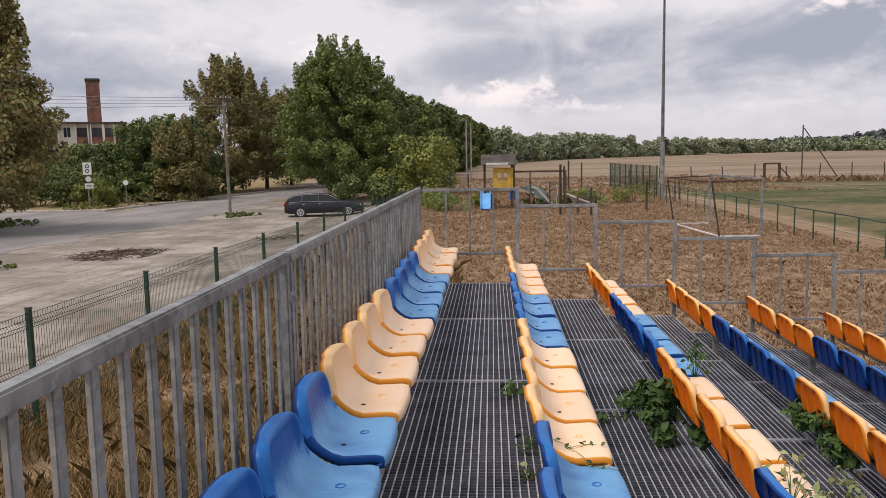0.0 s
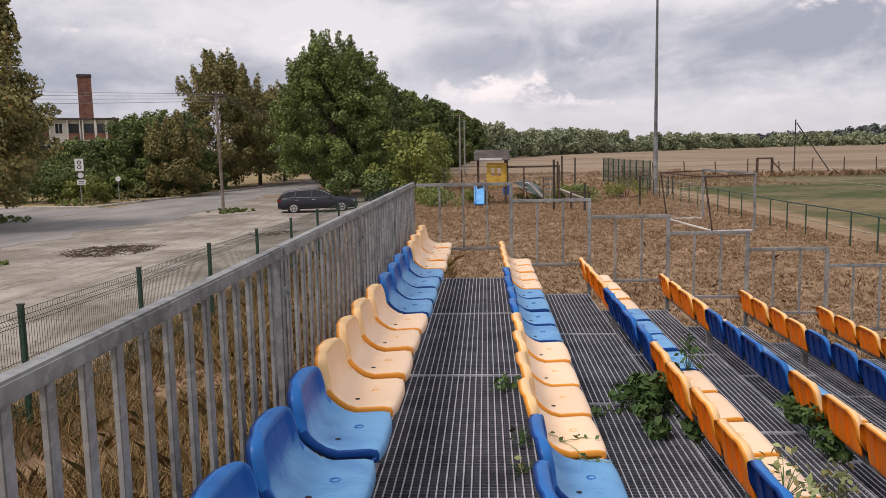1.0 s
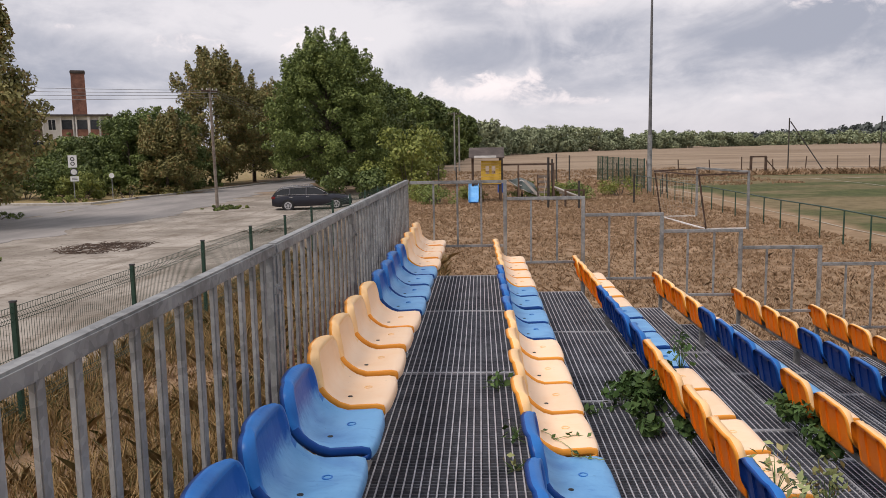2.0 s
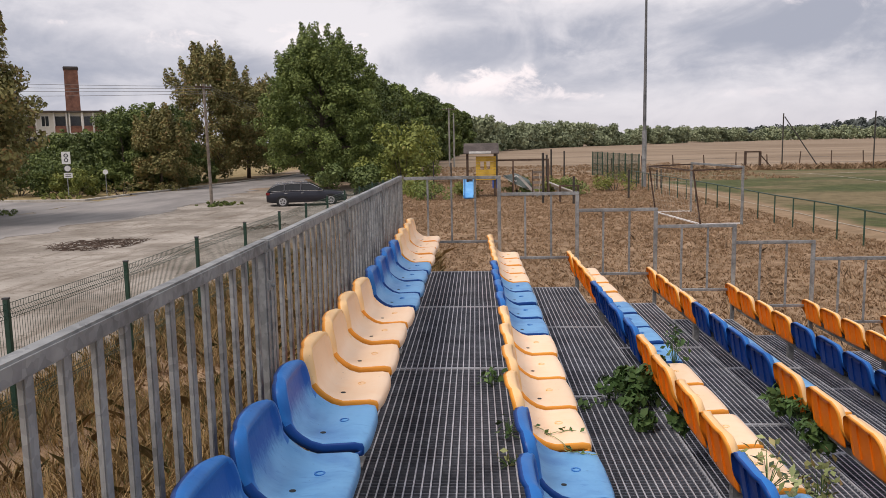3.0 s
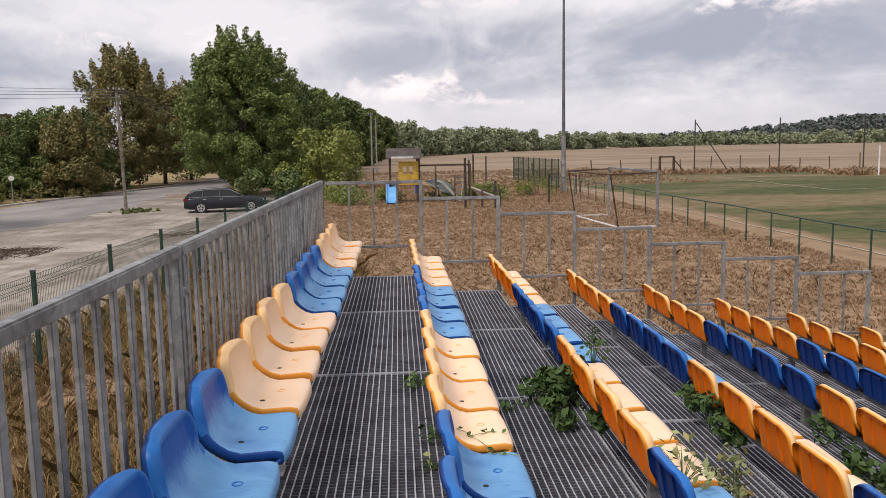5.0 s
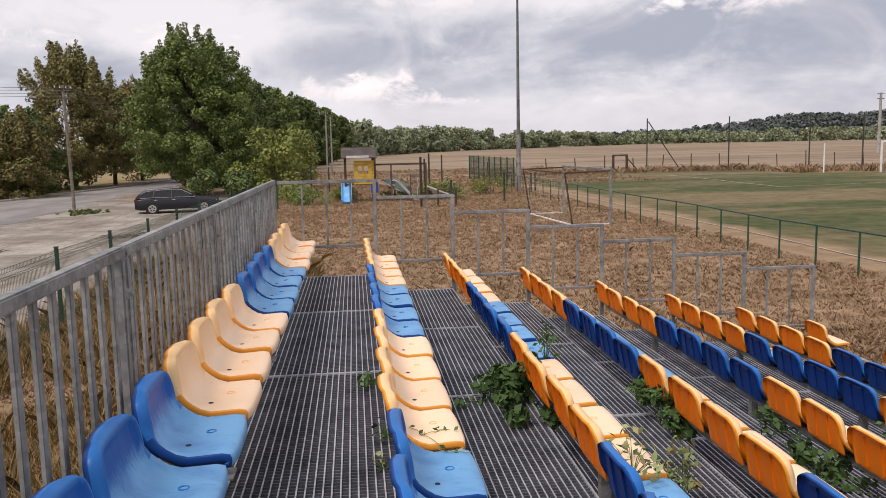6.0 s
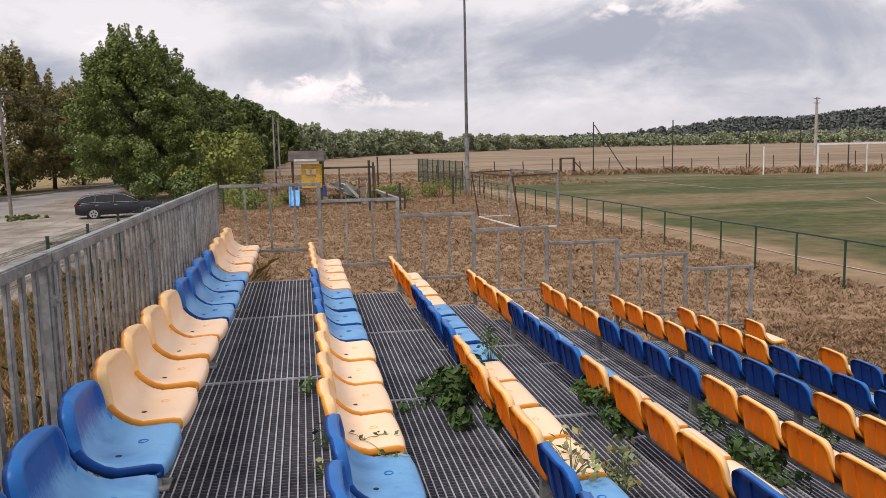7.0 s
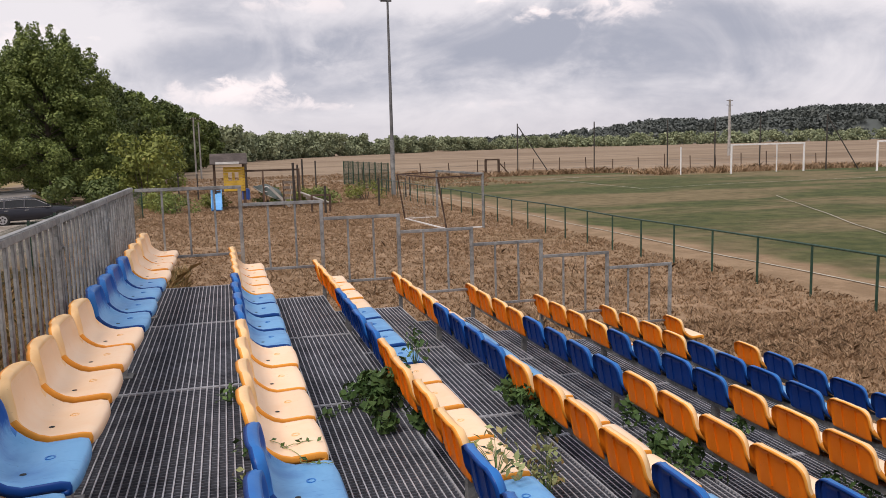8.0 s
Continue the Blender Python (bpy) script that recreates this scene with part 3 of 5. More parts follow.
# ---- seats ----
def seat_shell(fresh, faded, rim, roll_):
    """A moulded low-back shell: dished pan, curved back with a padded-looking roll round an inset panel, deep turned-back rim."""
    prof = [(0.384, 0.360), (0.382, 0.384), (0.370, 0.400), (0.335, 0.406), (0.28, 0.403), (0.22, 0.398), (0.180, 0.399), (0.148, 0.406), (0.123, 0.421), (0.106, 0.444), (0.093, 0.472), (0.084, 0.504), (0.077, 0.537),
            (0.071, 0.566), (0.067, 0.585), (0.064, 0.599), (0.061, 0.610), (0.059, 0.619), (0.057, 0.626)]
    shrink = {12: 0.001, 13: 0.005, 14: 0.011, 15: 0.020, 16: 0.031, 17: 0.046, 18: 0.070}
    nu, nv, half = 23, len(prof), 0.214
    normals = []
    for j in range(nv):
        (xa, za), (xb, zb) = prof[max(j - 1, 0)], prof[min(j + 1, nv - 1)]
        normals += [Vector((zb - za, 0, xa - xb)).normalized()] * nu
    top, edges = [], []
    for j, (x, z) in enumerate(prof):
        s = j / (nv - 1)
        w = half * (1 - 0.06 * max(0.0, (j - 8) / 10) ** 1.5) - shrink.get(j, 0.0)
        back = ease(z, 0.415, 0.50)
        for i in range(nu):
            u = -1 + 2 * i / (nu - 1)
            u = math.copysign(abs(u) ** 0.62, u)
            rise = 0.034 * abs(u) ** 4 * ease(s, 0.25, 0.45) * (1 - ease(s, 0.50, 0.72))
            bow = 0.016 * u ** 4 * ease(s, 0.45, 0.7)
            drop = 0.008 * u * u * ease(s, 0.7, 1.0)
            nose = 0.016 * u ** 4 * (1 - ease(s, 0.0, 0.2))
            inset = min(w * (1 - abs(u)), 0.629 - z)
            edges.append(inset if z > 0.44 else 1.0)
            roll = (0.013 * math.sin(math.pi * min(1.0, max(0.0, inset / 0.048))) - 0.006 * (1 - ease(inset, 0.0, 0.012))) * back
            top.append(Vector((x + bow - nose, u * w, z + rise - drop)) + normals[j * nu] * roll)
    g = Mesh()
    g.v = [tuple(p) for p in top]
    n = len(top)
    g.v += [tuple(p - q * 0.005) for p, q in zip(top, normals)]
    for j in range(nv - 1):
        for i in range(nu - 1):
            a = j * nu + i
            rolled = min(edges[a], edges[a + 1], edges[a + nu], edges[a + nu + 1]) < 0.022
            g.face([a, a + nu, a + nu + 1, a + 1], 3 if rolled else 1)
            g.face([n + a, n + a + 1, n + a + nu + 1, n + a + nu], 0)
    edge = [j * nu for j in range(nv)] + [(nv - 1) * nu + i for i in range(1, nu)] + [j * nu + nu - 1 for j in reversed(range(nv - 1))] + [i for i in reversed(range(1, nu - 1))]
    mid = sum(top, Vector()) / n
    loops = []
    for spread_, depth in ((0.006, 0.006), (0.007, 0.022), (0.005, 0.038)):
        loops.append(len(g.v))
        for e in edge:
            p, q = top[e], normals[e]
            out = p - mid
            out = (out - q * out.dot(q)).normalized()
            g.v.append(tuple(p + out * spread_ - q * depth))
    m = len(edge)
    r1, r2, r3 = loops
    for i in range(m):
        j = (i + 1) % m
        g.face([edge[i], edge[j], r1 + j, r1 + i], 3 if edges[edge[i]] < 0.5 else 2)
        g.face([r1 + i, r1 + j, r2 + j, r2 + i], 3 if edges[edge[i]] < 0.5 else 2)
        g.face([r2 + i, r2 + j, r3 + j, r3 + i], 2)
        g.face([r3 + i, r3 + j, n + edge[j], n + edge[i]], 0)
    g.smooth = True
    me = g.data("shell", [fresh, faded, rim, roll_])
    bm = bmesh.new()
    bm.from_mesh(me)
    bmesh.ops.recalc_face_normals(bm, faces=bm.faces)
    bm.to_mesh(me)
    bm.free()
    return me


def ring(outer, inner, h, sides=16):
    g = Mesh()
    for r, z in ((outer, 0.0), (outer, h), (inner, h), (inner, 0.0)):
        g.v += [(r * math.cos(6.28319 * i / sides), r * math.sin(6.28319 * i / sides), z) for i in range(sides)]
    for a in range(3):
        for i in range(sides):
            j = (i + 1) % sides
            g.face([a * sides + i, a * sides + j, (a + 1) * sides + j, (a + 1) * sides + i])
    return g


def disc(r, h, sides=12):
    return Mesh().bar((0, 0, 0), (0, 0, h), 2 * r, sides=sides)


def build_seat(fresh, faded, rim, roll_, label, group):
    s = thing("stadium_seat", label, "stadium seat", pose(0, -40, -30), group)
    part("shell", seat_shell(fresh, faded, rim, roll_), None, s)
    for y in (-0.075, 0.065):
        part("rib", Mesh().bar((0.080, y, 0.405), (0.048, y, 0.585), 0.007, 0.010), fresh, s)
    apron = Mesh()
    rear = ((0.596, 0.176, 0.052), (0.55, 0.192, 0.058), (0.47, 0.198, 0.072), (0.40, 0.200, 0.086), (0.384, 0.199, 0.090), (0.374, 0.192, 0.094))
    for z, w, x in rear:
        for i in range(9):
            u = -1 + i / 4
            apron.v += [(x + 0.006 * u ** 4, u * w, z), (x + 0.008 + 0.006 * u ** 4, u * w, z)]
    n = len(rear)
    for j in range(n - 1):
        for i in range(8):
            q = j * 18 + i * 2
            apron.face([q, q + 2, q + 20, q + 18])
            apron.face([q + 1, q + 19, q + 21, q + 3])
        for e in (0, 16):
            apron.face([j * 18 + e, j * 18 + 18 + e, j * 18 + 19 + e, j * 18 + 1 + e])
    for i in range(8):
        q = (n - 1) * 18 + 2 * i
        apron.face([q, q + 2, q + 3, q + 1])
        apron.face([2 * i, 1 + 2 * i, 3 + 2 * i, 2 + 2 * i])
    apron.smooth = True
    part("apron", apron, fresh, s)
    part("washer", ring(0.019, 0.0135, 0.0035), roll_, s, m=pose(0.262, 0.035, 0.4005))
    part("drain_hole", disc(0.011, 0.0025), BLACK, s, m=pose(0.20, -0.095, 0.3975))
    part("bracket", Mesh().box((0.12, -0.10, 0.355), (0.28, 0.10, 0.392)), ZINC, s)
    return s


def build_seats():
    group = "plastic seats in rows"
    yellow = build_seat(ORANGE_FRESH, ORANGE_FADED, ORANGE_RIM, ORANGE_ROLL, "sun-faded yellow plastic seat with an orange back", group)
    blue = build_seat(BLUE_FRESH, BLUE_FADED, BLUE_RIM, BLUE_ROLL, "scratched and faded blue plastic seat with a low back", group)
    rng = random.Random(4)
    for k in range(8):
        x, z = 0.062 + 0.885 * k, -STEP * k
        for i in range(20):
            y = 9.83 - 0.5 * i
            if y < 0.2:
                continue
            if k == 7 and i in (1, 2):
                continue
            kind = yellow if (i // 4) % 2 == 0 else blue
            copy_thing(kind, pose(x + rng.uniform(-0.006, 0.006), y + rng.uniform(-0.006, 0.006), z, rng.uniform(-0.6, 0.6), rng.uniform(-1, 1), rng.uniform(-1.2, 1.2)))
        beam = thing("seat_beam", "galvanised steel beam carrying a row of seats", "beam", pose(x, 0, z), "beams under the seats")
        part("tube", Mesh().box((0.16, Y0, 0.305), (0.22, Y1 - 0.06, 0.354)), ZINC, beam, bevel=0.005)
        for i in range(6):
            part("stand_post", Mesh().box((0.165, -1.6 + 2.0 * i, 0.0), (0.215, -1.55 + 2.0 * i, 0.304)).box((0.13, -1.64 + 2 * i, 0.0), (0.25, -1.51 + 2 * i, 0.008)), ZINC, beam)
    for master in (yellow, blue):
        for o in (*master.children_recursive, master):
            bpy.data.objects.remove(o)


build_seats()


# ---- trees ----
def leaf_mesh(name, centres, radii, count, size, mat, seed, squash=0.8, droop=0.0):
    """Many small bent leaves round clump centres; fuller at the shell of each clump."""
    rng = np.random.default_rng(seed)
    c, r = np.array(centres, float), np.array(radii, float)
    pick = rng.choice(len(c), count, p=r ** 1.8 / (r ** 1.8).sum())
    d = rng.normal(size=(count, 3))
    d /= np.linalg.norm(d, axis=1)[:, None]
    d[:, 2] *= squash
    reach = r[pick] * (0.45 + 0.62 * rng.random(count) ** 0.6)
    p = c[pick] + d * reach[:, None]
    p[:, 2] -= droop * rng.random(count)
    n = d + 0.7 * rng.normal(size=(count, 3)) + np.array([0, 0, 0.35])
    n /= np.linalg.norm(n, axis=1)[:, None]
    a = np.cross(n, rng.normal(size=(count, 3)))
    a /= np.linalg.norm(a, axis=1)[:, None]
    b = np.cross(n, a)
    s = size * (0.6 + 0.8 * rng.random(count))[:, None]
    v = np.empty((count, 4, 3))
    v[:, 0] = p - a * s
    v[:, 1] = p + b * s * 0.55 + n * s * 0.18
    v[:, 2] = p + a * s
    v[:, 3] = p - b * s * 0.55 + n * s * 0.18
    me = bpy.data.meshes.new(name)
    me.vertices.add(count * 4)
    me.vertices.foreach_set("co", v.ravel())
    me.loops.add(count * 4)
    me.loops.foreach_set("vertex_index", np.arange(count * 4, dtype=np.int32))
    me.polygons.add(count)
    me.polygons.foreach_set("loop_start", np.arange(0, count * 4, 4, dtype=np.int32))
    me.materials.append(mat)
    me.update(calc_edges=True)
    return me


def build_tree(x, y, height, radius, mat, label, seed, bare=0.15, leaves=9000, size=0.16, clumps=60, shape="round", name="tree", group="trees along the road"):
    rng = random.Random(seed)
    z = ground_z(x, y)
    t = thing(name, label, "tree", pose(x, y, z - 0.05), group)
    wood = Mesh()
    wood.smooth = True
    top = Vector((rng.uniform(-0.4, 0.4), rng.uniform(-0.4, 0.4), height * 0.86))
    spine = [Vector((0, 0, 0)), Vector((rng.uniform(-0.15, 0.15), 0, height * 0.25)), Vector((rng.uniform(-0.3, 0.3), rng.uniform(-0.3, 0.3), height * 0.55)), top]
    girth = height * 0.032
    wood.chain(spine, [girth * 1.25, girth, girth * 0.6, girth * 0.12], 7)
    centres, radii = [], []
    for i in range(clumps):
        s = (i + rng.random()) / clumps
        zc = height * (bare + ((0.87 if shape in ("broad", "full") else 0.95) - bare) * s)
        if shape == "round":
            w = math.sin(math.pi * min(0.97, 0.16 + 0.80 * s)) ** 0.7
        elif shape == "broad":
            w = (0.72 + 0.9 * s if s < 0.3 else 0.99 - 0.62 * ((s - 0.3) / 0.7) ** 1.6) * rng.uniform(0.78, 1.1)
        elif shape == "full":
            w = (0.80 + 0.6 * s if s < 0.3 else 0.98 - 0.78 * ((s - 0.3) / 0.7) ** 1.3) * rng.uniform(0.75, 1.1)
        else:
            w = 0.95 - 0.55 * s
        g = rng.uniform(0, 2 * math.pi)
        out = radius * w * math.sqrt(rng.uniform(0.25, 1.0))
        p = Vector((math.cos(g) * out, math.sin(g) * out, zc + rng.uniform(-0.4, 0.4)))
        centres.append(tuple(p))
        radii.append(radius * rng.uniform(0.16, 0.34) * (60 / clumps) ** 0.36)
        if i % 2 == 0:
            k = rng.uniform(1.05, 1.28)
            centres.append((p.x * k + rng.uniform(-0.3, 0.3), p.y * k, p.z + rng.uniform(0.1, 0.9) * s))
            radii.append(radius * rng.uniform(0.05, 0.10))
        if i % 4 == 0:
            root = spine[1].lerp(spine[3], max(0.0, s - 0.25))
            bend = root.lerp(p, 0.5) + Vector((0, 0, 0.25))
            wood.chain([root, bend, p], [girth * 0.35 * (1 - 0.6 * s), girth * 0.22 * (1 - 0.6 * s), girth * 0.05], 5)
    if shape in ("broad", "full"):
        for i in range(46 if shape == "broad" else 28):
            g, out = rng.uniform(0, 6.283), radius * math.sqrt(rng.uniform(0.0, 0.75))
            h = height * (1.04 - 0.33 * (out / radius) ** 1.5) + rng.uniform(-0.9, 0.5)
            for d in (0.0, 0.28, 0.6, 1.0, 1.5):
                centres.append((math.cos(g) * out * (1 - 0.06 * d) + rng.uniform(-0.1, 0.1), math.sin(g) * out * (1 - 0.06 * d), h - d))
                radii.append(0.18 + 0.30 * d)
    part("trunk", wood, BARK, t)
    part("crown", leaf_mesh("crown", centres, radii, leaves, size, mat, seed), mat, t)
    return t


def build_shrub(x, y, height, radius, mat, label, seed, leaves=2500, size=0.12, name="shrub", group="shrubs by the road"):
    rng = random.Random(seed)
    z = ground_z(x, y)
    t = thing(name, label, "shrub", pose(x, y, z - 0.05), group)
    wood = Mesh()
    centres, radii = [], []
    for i in range(22):
        g, out = rng.uniform(0, 6.283), radius * math.sqrt(rng.random())
        h = height * rng.uniform(0.2, 0.92) * (1 - 0.35 * (out / radius) ** 2)
        p = (math.cos(g) * out, math.sin(g) * out, h)
        centres.append(p)
        radii.append(min(radius, height) * rng.uniform(0.22, 0.36))
        if i % 3 == 0:
            wood.chain([(p[0] * 0.15, p[1] * 0.15, 0), (p[0] * 0.5, p[1] * 0.5, h * 0.5), p], [0.07, 0.05, 0.015], 5)
    part("stems", wood, BARK, t)
    part("crown", leaf_mesh("crown", centres, radii, leaves, size, mat, seed), mat, t)


def build_woods():
    # beside the road
    build_tree(-26.0, 41.0, 13.2, 4.8, LEAF_RUST, "tall chestnut with browned drooping leaves at the roadside", 11, 0.13, 64000, 0.125, 170, "full")
    build_tree(-32.5, 45.0, 10.0, 4.0, LEAF_RUST, "broad chestnut with browned leaves at the roadside", 12, 0.05, 26000, 0.12, 90, "full")
    build_tree(-27.6, 88.0, 14.8, 5.0, LEAF_RUST, "chestnut with brown-edged leaves beside the road", 13, 0.08, 40000, 0.135, 150, "full")
    build_tree(-26.8, 71.5, 7.2, 2.8, LEAF_RUST, "lower chestnut turning brown beside the road", 14, 0.06, 24000, 0.11, 90, "full")
    build_tree(-25.6, 95.0, 12.0, 4.8, LEAF_RUST, "chestnut turning brown beside the road", 15, 0.14, 26000, 0.14, 110, "full")
    build_tree(-25.4, 106.0, 12.6, 4.8, LEAF_RUST, "browned chestnut further along the road", 19, 0.12, 22000, 0.15, 100, "full")
    build_tree(-13.6, 80.0, 11.2, 3.8, LEAF_OAK, "dark green tree behind the parked car", 18, 0.18, 24000, 0.12, 100, "full")
    build_tree(-11.7, 68.0, 13.0, 5.3, LEAF_POPLAR, "tall green leafy tree beside the parked car", 16, 0.15, 95000, 0.105, 280, "broad")
    build_tree(-8.6, 73.0, 9.3, 3.6, LEAF_OAK, "green leafy tree at the edge of the lot", 17, 0.1, 20000, 0.11, 80)
    rng = random.Random(8)
    row = [(-13.5, 84, 13.5), (-10, 90, 12.5), (-16, 96, 14.5), (-9, 101, 12.5), (-12, 110, 13.5), (-7.5, 116, 12.5), (-10, 128, 13.5), (-6.5, 138, 12.5), (-9, 152, 13.5), (-5, 165, 12.5), (-7, 185, 13.5), (-3, 205, 12.5)]
    for i, (x, y, h) in enumerate(row):
        build_tree(x, y, h * 0.86, h * 0.32, LEAF_OAK if i % 3 else LEAF_POPLAR, "dense green tree in the row beyond the lot", 30 + i, 0.04, 15000, 0.13 + 0.0007 * y, 90, group="row of trees beyond the lot")
    # left of the road
    for i in range(11):
        x, y = -33.0 + rng.uniform(-1.5, 1.5) + i * 1.1 * (1 if i < 9 else 0.4), 72 + rng.uniform(-3, 5) + (i % 3) * 4
        build_tree(x - 5, y, (4.9 if x < -28.3 else rng.uniform(6.6, 8.0)), rng.uniform(2.4, 2.9), (LEAF_OAK, LEAF_POPLAR, LEAF_OAK)[i % 3], "green leafy tree in the thicket across the road", 60 + i, 0.03, 13000, 0.12, 70, group="thicket across the road")
    for i, (x, y, h, r, m) in enumerate([(-33.2, 66.5, 3.4, 2.2, LEAF_POPLAR), (-36.5, 66, 3.8, 2.6, LEAF_OAK), (-40.5, 65, 4.2, 2.6, LEAF_OAK), (-30.6, 70.5, 2.9, 1.6, LEAF_POPLAR), (-28.5, 84, 3.0, 2.2, LEAF_OAK), (-29.5, 76, 3.4, 2.2, LEAF_OAK), (-34, 71, 4.5, 2.8, LEAF_OAK), (-44, 62, 4.0, 2.6, LEAF_POPLAR)]):
        build_shrub(x, y, h, r, m, "green leafy shrub beside the road", 90 + i, 5000, 0.11)
    build_shrub(-26.9, 63.6, 1.5, 1.3, LEAF_RUST, "half-bare bush with dark reddish twigs at the kerb", 103, 260, 0.08)
    build_shrub(-30.2, 63.0, 2.4, 1.5, LEAF_YELLOW, "pale green willow bush behind the road signs", 104, 4200, 0.09)
    build_shrub(-4.6, 62.0, 4.6, 3.0, LEAF_YELLOW, "yellowish green bush at the edge of the dry grass", 101, 5000, 0.14)
    build_shrub(-8.2, 60.0, 3.4, 2.2, LEAF_OAK, "green leafy bush beside the fence", 102, 3000, 0.14)
    for i, (x, y) in enumerate([(-3.2, 50), (-2.4, 47.5), (-1.5, 45), (0.3, 47.5), (3.2, 47.0), (5.0, 48.0), (6.5, 47.5), (9.2, 50.0)]):
        build_shrub(x, y, rng.uniform(0.7, 1.3), rng.uniform(0.7, 1.2), LEAF_YELLOW if i % 2 else LEAF_POPLAR, "low weedy bush in the dry grass", 110 + i, 1500, 0.055, "weed_bush", "weeds in the grass")

    def belt(name, spots, mat, label, per, size, seed):
        centres, radii = [], []
        r2 = random.Random(seed)
        for x, y, h, w in spots:
            for _ in range(7):
                s = r2.random()
                centres.append((x + r2.uniform(-w, w) * 0.8, y + r2.uniform(-w, w) * 0.8, ground_z(x, y) + h * (0.12 + 0.72 * s)))
                radii.append(w * r2.uniform(0.40, 0.62) * (1.05 - 0.4 * s))
        ob = new(name, leaf_mesh(name, centres, radii, per * len(spots), size, mat, seed))
        tagged(ob, label, "trees", kind="stuff")

    spots = []
    for i in range(90):
        s = i / 89
        spots.append((-2 + 170 * s ** 1.5 + rng.uniform(-3, 3), 215 + 290 * s + rng.uniform(-8, 8), rng.uniform(9.5, 12.0) - 3.0 * s, 5.0))
    belt("far_wood", spots, LEAF_FAR_HAZED, "distant green edge of a wood beyond the field", 850, 0.52, 5)
    spots = [(-122 + 2.1 * i + rng.uniform(-1, 1), 178 + rng.uniform(-6, 6), rng.uniform(11.5, 14.0), 4.0) for i in range(30)]
    belt("road_wood", spots, LEAF_OAK, "distant dark trees behind the apartment block", 700, 0.40, 8)
    spots = []
    for i in range(110):
        s = i / 109
        spots.append((150 + 480 * s, 560 - 90 * s + rng.uniform(-15, 15), rng.uniform(7, 10), 7.0))
    belt("far_copse", spots, LEAF_FAR_HAZED, "distant trees along the field's far edge", 420, 0.85, 6)
    def crest(q):
        return 3 + 16 * ease(q, 0.02, 0.32) + 15 * ease(q, 0.22, 0.60) + 1.5 * math.sin(q * 31) + 1.0 * math.sin(q * 71)

    ridge = Mesh()
    for i in range(81):
        q = i / 80
        for j, (d, f) in enumerate(((0, 0.0), (35, 0.55), (90, 0.88), (150, 1.0), (320, 0.3))):
            ridge.v.append((170 + 860 * q + 0.25 * d, 720 - 250 * q + 0.95 * d, -2.5 + crest(q) * f))
    for i in range(80):
        for j in range(4):
            n = i * 5 + j
            ridge.face([n, n + 5, n + 6, n + 1])
    ridge.smooth = True
    solid("far_hill", ridge, LEAF_HILL_HAZED, "low hazy wooded hill on the horizon", "hill", kind="structure")
    hill = []
    for i in range(900):
        q, d = rng.random(), 160 * rng.random()
        f = float(np.interp(d, (0, 35, 90, 150, 320), (0.0, 0.55, 0.88, 1.0, 0.3)))
        hill.append((170 + 860 * q + 0.25 * d, 720 - 250 * q + 0.95 * d, crest(q) * f, 9.0))
    centres, radii = [], []
    for x, y, h, w in hill:
        for _ in range(3):
            centres.append((x + rng.uniform(-w, w), y + rng.uniform(-w, w), -1.2 + h + rng.uniform(-1.5, 2.4)))
            radii.append(rng.uniform(3.0, 5.5))
    tagged(new("far_hill_wood", leaf_mesh("far_hill_wood", centres, radii, 120000, 1.7, LEAF_HILL_HAZED, 7)), "hazy tree tops covering the distant hill", "trees", kind="stuff")


build_woods()


